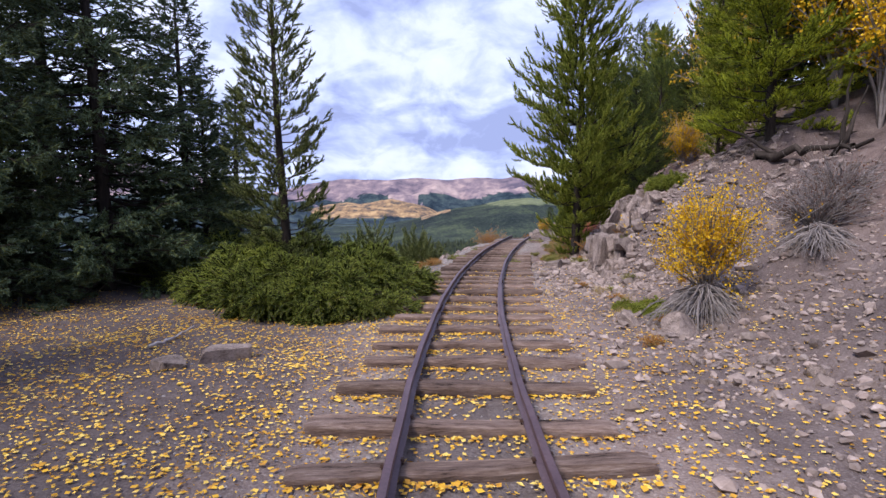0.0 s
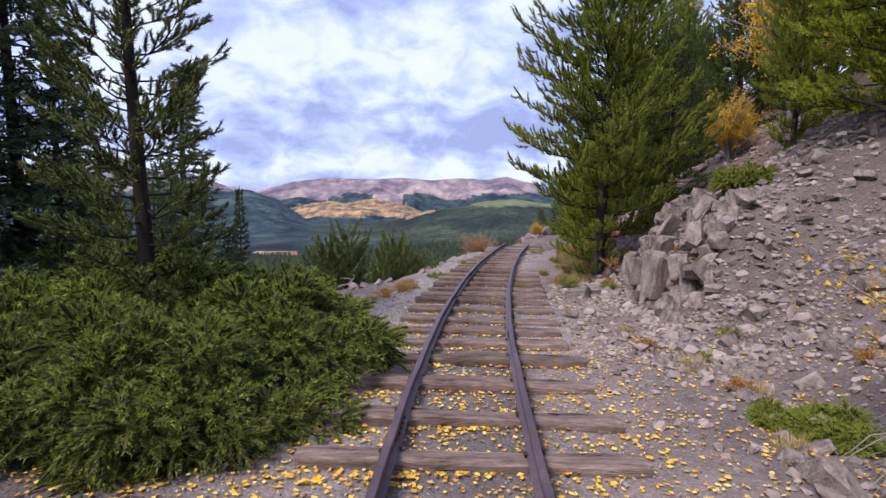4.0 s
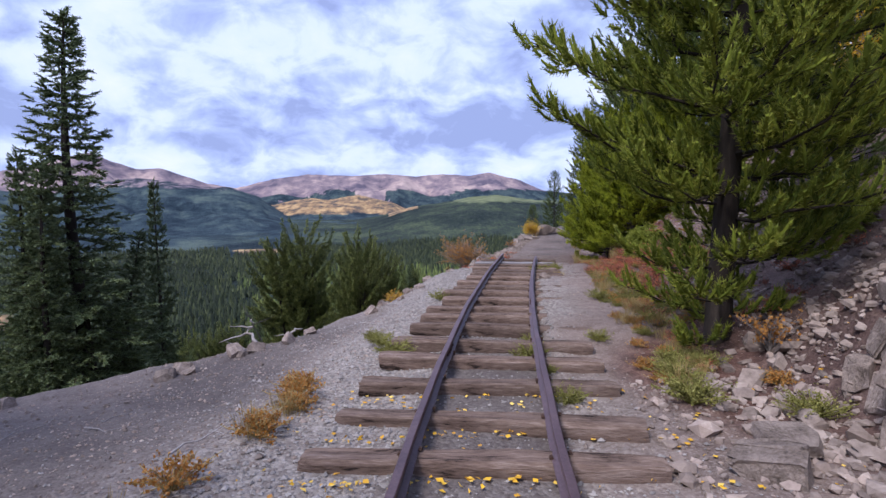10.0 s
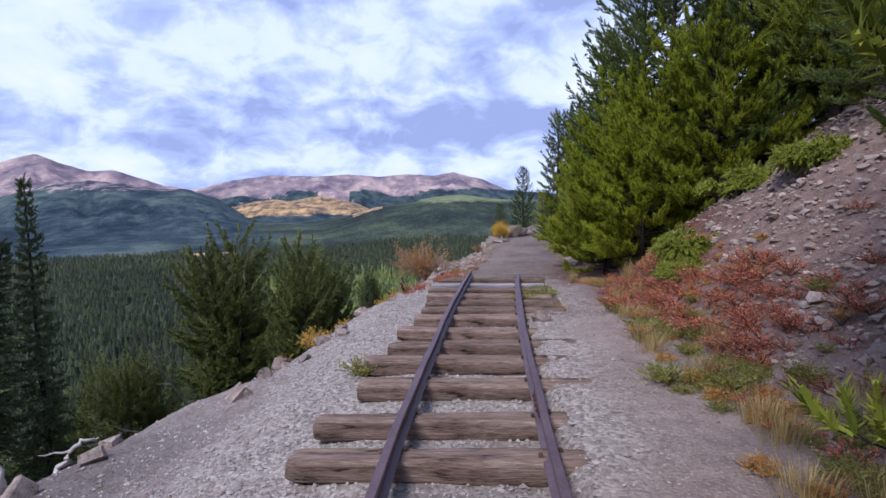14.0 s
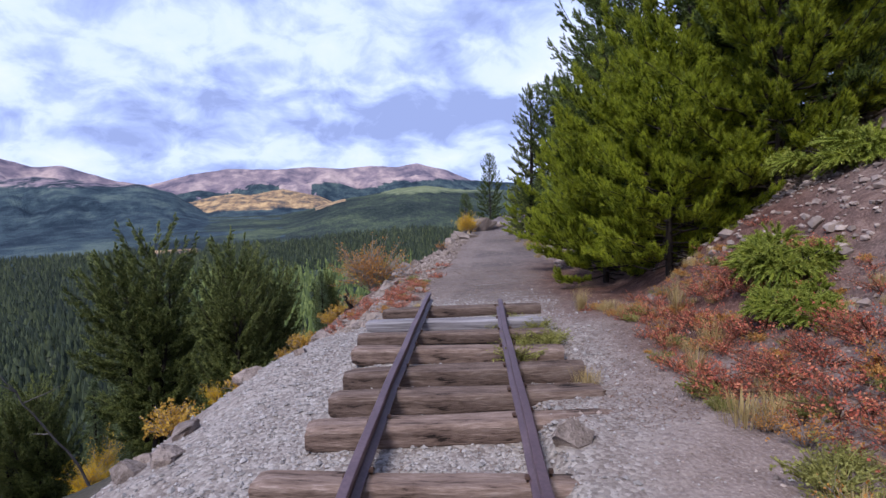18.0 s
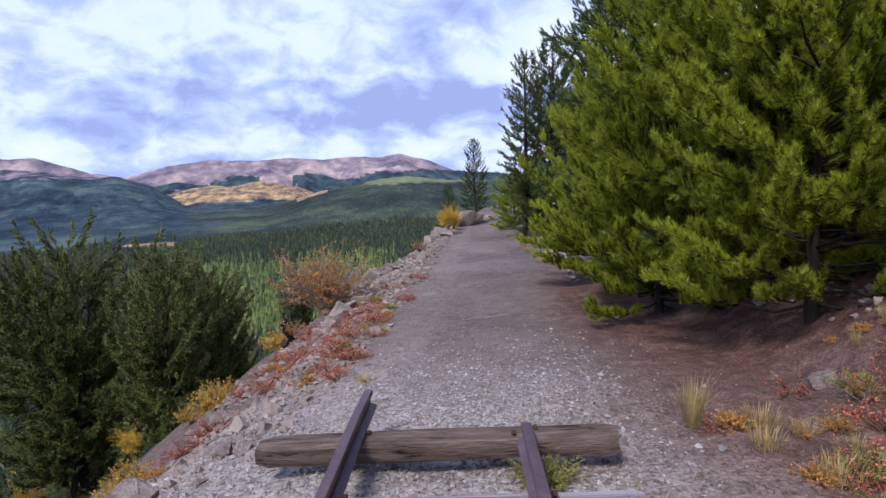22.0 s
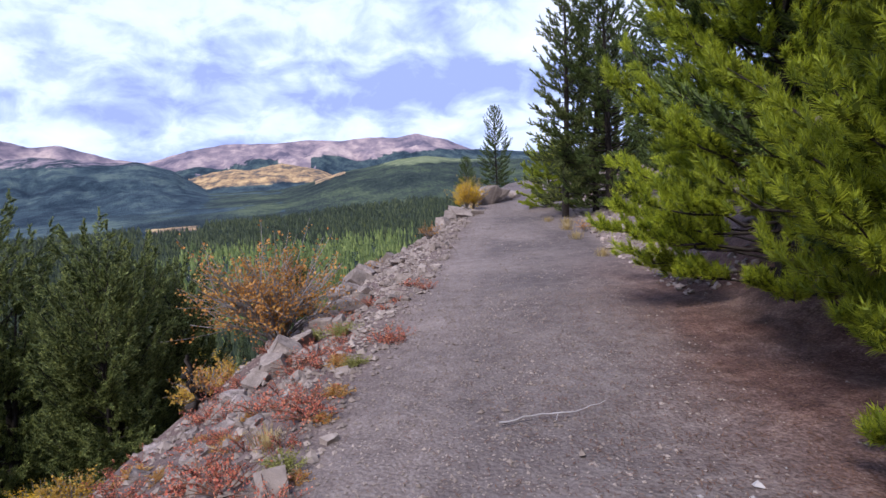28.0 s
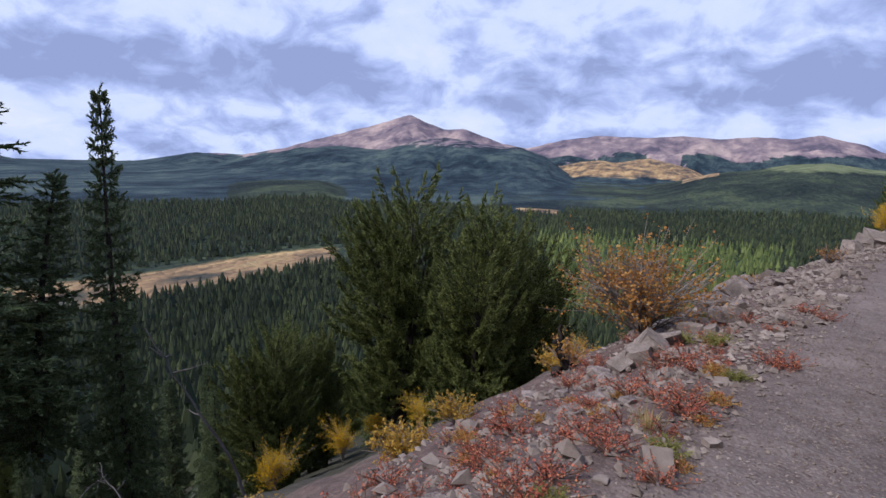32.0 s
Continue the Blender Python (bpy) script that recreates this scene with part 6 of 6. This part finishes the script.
for i in range(46):
    y = rng.uniform(27.5, 34.0)
    x = float(line_x(y)) - 1.3 - rng.uniform(0, 2.4)
    if i % 2:
        plant_shrub(S_OCHRE, x, y, "low ochre herb on the trail's edge", "ochre_herb", x * 90, rng.uniform(0.3, 0.7), "ochre herbs", category="herb")
    else:
        plant_shrub(S_RED, x, y, "low red-leaved plant on the trail's edge", "red_plant", x * 90, rng.uniform(0.5, 1.0), "red plants along the trail")
for i in range(60):
    y = rng.uniform(14.6, 20.5)
    x = float(np.interp(y, (14.6, 17, 20.5), (3.1, 3.7, 4.55))) + abs(rng.normal(0, 0.45))
    if i % 4 == 0:
        plant_shrub(S_SAGE, x, y, "small yellow-green herb clump at the foot of the bank", "herb_clump", x * 70, rng.uniform(0.4, 0.9), "herb clumps", category="herb")
    elif i % 4 == 3:
        plant_shrub(S_RED, x + 0.3, y, "low red-leaved plant on the stony bank", "red_plant", x * 77, rng.uniform(0.4, 0.9), "red plants on the bank")
    elif i % 4 == 1:
        plant_shrub(S_OCHRE, x, y, "low ochre herb fading at the foot of the bank", "ochre_herb", x * 90, rng.uniform(0.4, 1.0), "ochre herbs", category="herb")
    else:
        thing("grass_tuft", G_LOW, "low clump of dry straw-coloured grass", "grass", "dry grass tufts", m=pose(x, y, float(height(x, y)), 0, 0, x * 77) @ Matrix.Scale(rng.uniform(0.6, 1.2), 4))
# dry needles under the pines
n = 36000
ys = rng.uniform(21.5, 34.0, n)
us = rng.normal(2.0, 1.3, n)
xs = line_x(ys) + us
a, l = rng.uniform(0, 2 * math.pi, n), rng.uniform(0.025, 0.06, n)
c = np.stack((xs, ys, height(xs, ys) + 0.008), 1)
d = np.stack((np.cos(a), np.sin(a), rng.normal(0, 0.2, n)), 1) * l[:, None]
w = np.stack((-np.sin(a), np.cos(a), 0 * a), 1) * 0.003
thing("needle_litter", mesh_of("needle_litter", np.stack((c - w, c + w, c + d), 1).reshape(-1, 3), np.arange(3 * n).reshape(-1, 3), M_RUSTY), "dry red-brown pine needles under the trees", "needle litter", kind="stuff")

# ---- dead wood ----
def dead_limb(points, radius, forks, seed, mat=None):
    r = np.random.default_rng(seed)
    pts = np.array(points, float)
    t = np.linspace(0, len(pts) - 1, 14)
    p = np.stack([np.interp(t, np.arange(len(pts)), pts[:, c]) for c in range(3)], 1) + r.normal(0, radius * 0.5, (14, 3))
    out = [tube(p, radius * (1 - 0.7 * t / t[-1]), 6)]
    for k in range(forks):
        i = int(r.integers(3, 12))
        e = p[i] + r.normal(0, 1, 3) * np.array((1, 1, 0.8)) * radius * 9
        out.append(tube(np.linspace(p[i], e, 5) + r.normal(0, radius * 0.3, (5, 3)), radius * 0.5 * np.linspace(1, 0.2, 5), 5))
    return mesh_of("dead_limb", *merge(out), mat or M_DEAD, True)


def put_dead(points, radius, forks, seed, label, x, y, z=None, turn=0, name="dead_branch", mat=None):
    zz = float(height(x, y)) if z is None else z
    return thing(name, dead_limb(points, radius, forks, seed, mat), label, "dead wood", m=pose(x, y, zz, 0, 0, turn))


put_dead(((0, 0, 0), (0.05, 0, 0.3), (-0.12, 0.1, 0.55), (-0.06, 0.1, 0.78)), 0.045, 4, 1, "bleached forked dead stump on the rim", -2.1, 20.1, name="dead_stump")
put_dead(((0, 0, 0), (-0.3, 0, 0.25), (-0.55, 0.1, 0.15), (-0.7, 0, 0.05)), 0.032, 1, 2, "bleached crooked dead root on the rim", -2.05, 20.05, name="dead_root")
put_dead(((0, 0, 0), (0.2, 0, 0.3), (0.4, 0.1, 0.3)), 0.032, 1, 3, "bleached dead root on the rim", -1.6, 20.15, name="dead_root")
put_dead(((0, 0, 0.03), (0.25, 0.05, 0.03), (0.5, 0, 0.04), (0.75, 0.06, 0.05)), 0.007, 1, 4, "thin bleached stick lying across the trail", 5.35, 30.35)
put_dead(((0, 0, 0.03), (0.12, 0.2, 0.06), (0.1, 0.5, 0.05), (0.25, 0.7, 0.12)), 0.025, 1, 5, "grey crooked stick lying among yellow leaves", -3.6, 4.6)
put_dead(((0, 0, 0.1), (1.2, 0.3, 0.2), (2.6, 0.4, 0.15)), 0.12, 5, 6, "grey fallen log across the top of the slope", 7.4, 11.1, turn=-71, name="fallen_log", mat=M_BARK)
put_dead(((0, 0, 0.25), (1.4, 0.0, 0.28), (2.6, 0.05, 0.22), (3.9, 0.0, 0.15)), 0.14, 12, 7, "grey fallen trunk with broken branches below the embankment", -7.6, 31.0, turn=59, name="fallen_log", mat=M_BRUSH)
for i in range(14):
    bx, by = -7.6 + 0.14 * i + rng.normal(0, 0.25), 31.0 + 0.17 * i + rng.normal(0, 0.3)
    put_dead(((0, 0, 0.05), (0.6, 0.1, 0.3), (1.2, 0.3, 0.42), (1.8, 0.3, 0.3 + 0.2 * rng.random())), 0.018, 11, 20 + i, "tangle of bare grey branches on the slope", bx, by, turn=rng.uniform(0, 360), name="brush_pile", mat=M_BRUSH)
put_dead(((0, 0, 0), (-0.4, -0.4, 1.5), (-0.95, -0.9, 3.0), (-1.5, -1.45, 4.6)), 0.045, 4, 8, "bare leaning dead tree on the slope", -5.3, 36.0, name="dead_tree", mat=M_BRUSH)

for i in range(16):
    x, y = rng.uniform(-3.6, -0.8), rng.uniform(10.5, 16.5)
    put_dead(((0, 0, 0.02), (0.12, 0.03, 0.03), (0.28, 0.0, 0.02), (rng.uniform(0.35, 0.7), 0.06, 0.03)), rng.uniform(0.006, 0.012), 1, 40 + i, "thin bleached twig lying on dark soil", x, y, turn=rng.uniform(0, 360))
put_dead(((0, 0, 0.03), (0.5, 0.35, 0.05), (1.1, 0.6, 0.04), (1.5, 1.0, 0.06)), 0.018, 1, 60, "long dark curved stick lying on the soil", -3.6, 11.9)
put_dead(((0, 0, 0), (0.03, 0, 0.35), (0.0, 0.02, 0.75)), 0.07, 1, 61, "charred broken stump on the embankment", 2.48, 34.06, name="stump", mat=M_BARK)

# ---- fallen leaves ----
n = 90000
ys = rng.uniform(-1.0, 15.0, n)
us = np.where(rng.random(n) < 0.62, rng.uniform(-9, 0, n), rng.normal(1.2, 2.2, n))
dens = (1 - smooth(ys, 3.0, 13.5)) * 0.94 + 0.06
dens *= np.where(us < -1.6, (1 - smooth(ys, 6.5, 10.5)) * (0.35 + 0.9 * vnoise(us * 1.3, ys * 1.3, 5)), 0.3 + 0.5 * vnoise(us * 2.2, ys * 2.2, 6))
keep = rng.random(n) < dens
ys, xs = ys[keep], line_x(ys[keep]) + us[keep]
p = np.stack((xs, ys, height(xs, ys) + 0.02), 1)
v, f = leaves_at(p, 0.047, rng, 0.0)
v[:, 2] = np.repeat(p[:, 2], 4) + (v[:, 2] - np.repeat(p[:, 2], 4)) * 0.3
tu, ty = rng.uniform(-1.6, 1.6, 3600), rng.uniform(4, 15, 3600)
ok = rng.random(3600) < (1.0 - ty / 16) * (0.3 + vnoise(tu * 2, ty * 2, 25))
extra = np.stack((line_x(ty) + tu, ty, height(line_x(ty) + tu, ty) + 0.028), 1)[ok]
ve, fe = leaves_at(extra, 0.05, rng, 0.0)
ve[:, 2] = np.repeat(extra[:, 2], 4) + (ve[:, 2] - np.repeat(extra[:, 2], 4)) * 0.35
v, f = merge(((v, f), (ve, fe)))
# drifts against the front edges of the ties
ty = np.repeat([q for q in TIE_Y if q < 15], 190)
ty = ty[rng.random(len(ty)) < 1.1 - ty / 18]
tu = rng.uniform(-1.25, 1.25, len(ty))
ok = rng.random(len(ty)) < 0.25 + 0.9 * vnoise(tu * 2.5, ty * 3.1, 15)
ty, tu = ty[ok], tu[ok]
q = np.stack((line_x(ty) + tu, ty - 0.14 - np.abs(rng.normal(0, 0.05, len(ty))), 0 * ty), 1)
q[:, 2] = height(q[:, 0], q[:, 1]) + 0.03
v2, f2 = leaves_at(q, 0.056, rng, 0.0)
v2[:, 2] = np.repeat(q[:, 2], 4) + (v2[:, 2] - np.repeat(q[:, 2], 4)) * 0.4
v, f = merge(((v, f), (v2, f2)))
thing("fallen_leaves", mesh_of("fallen_leaves", v, f, M_LITTER), "small yellow aspen leaves strewn over the ground", "fallen leaves", kind="stuff")
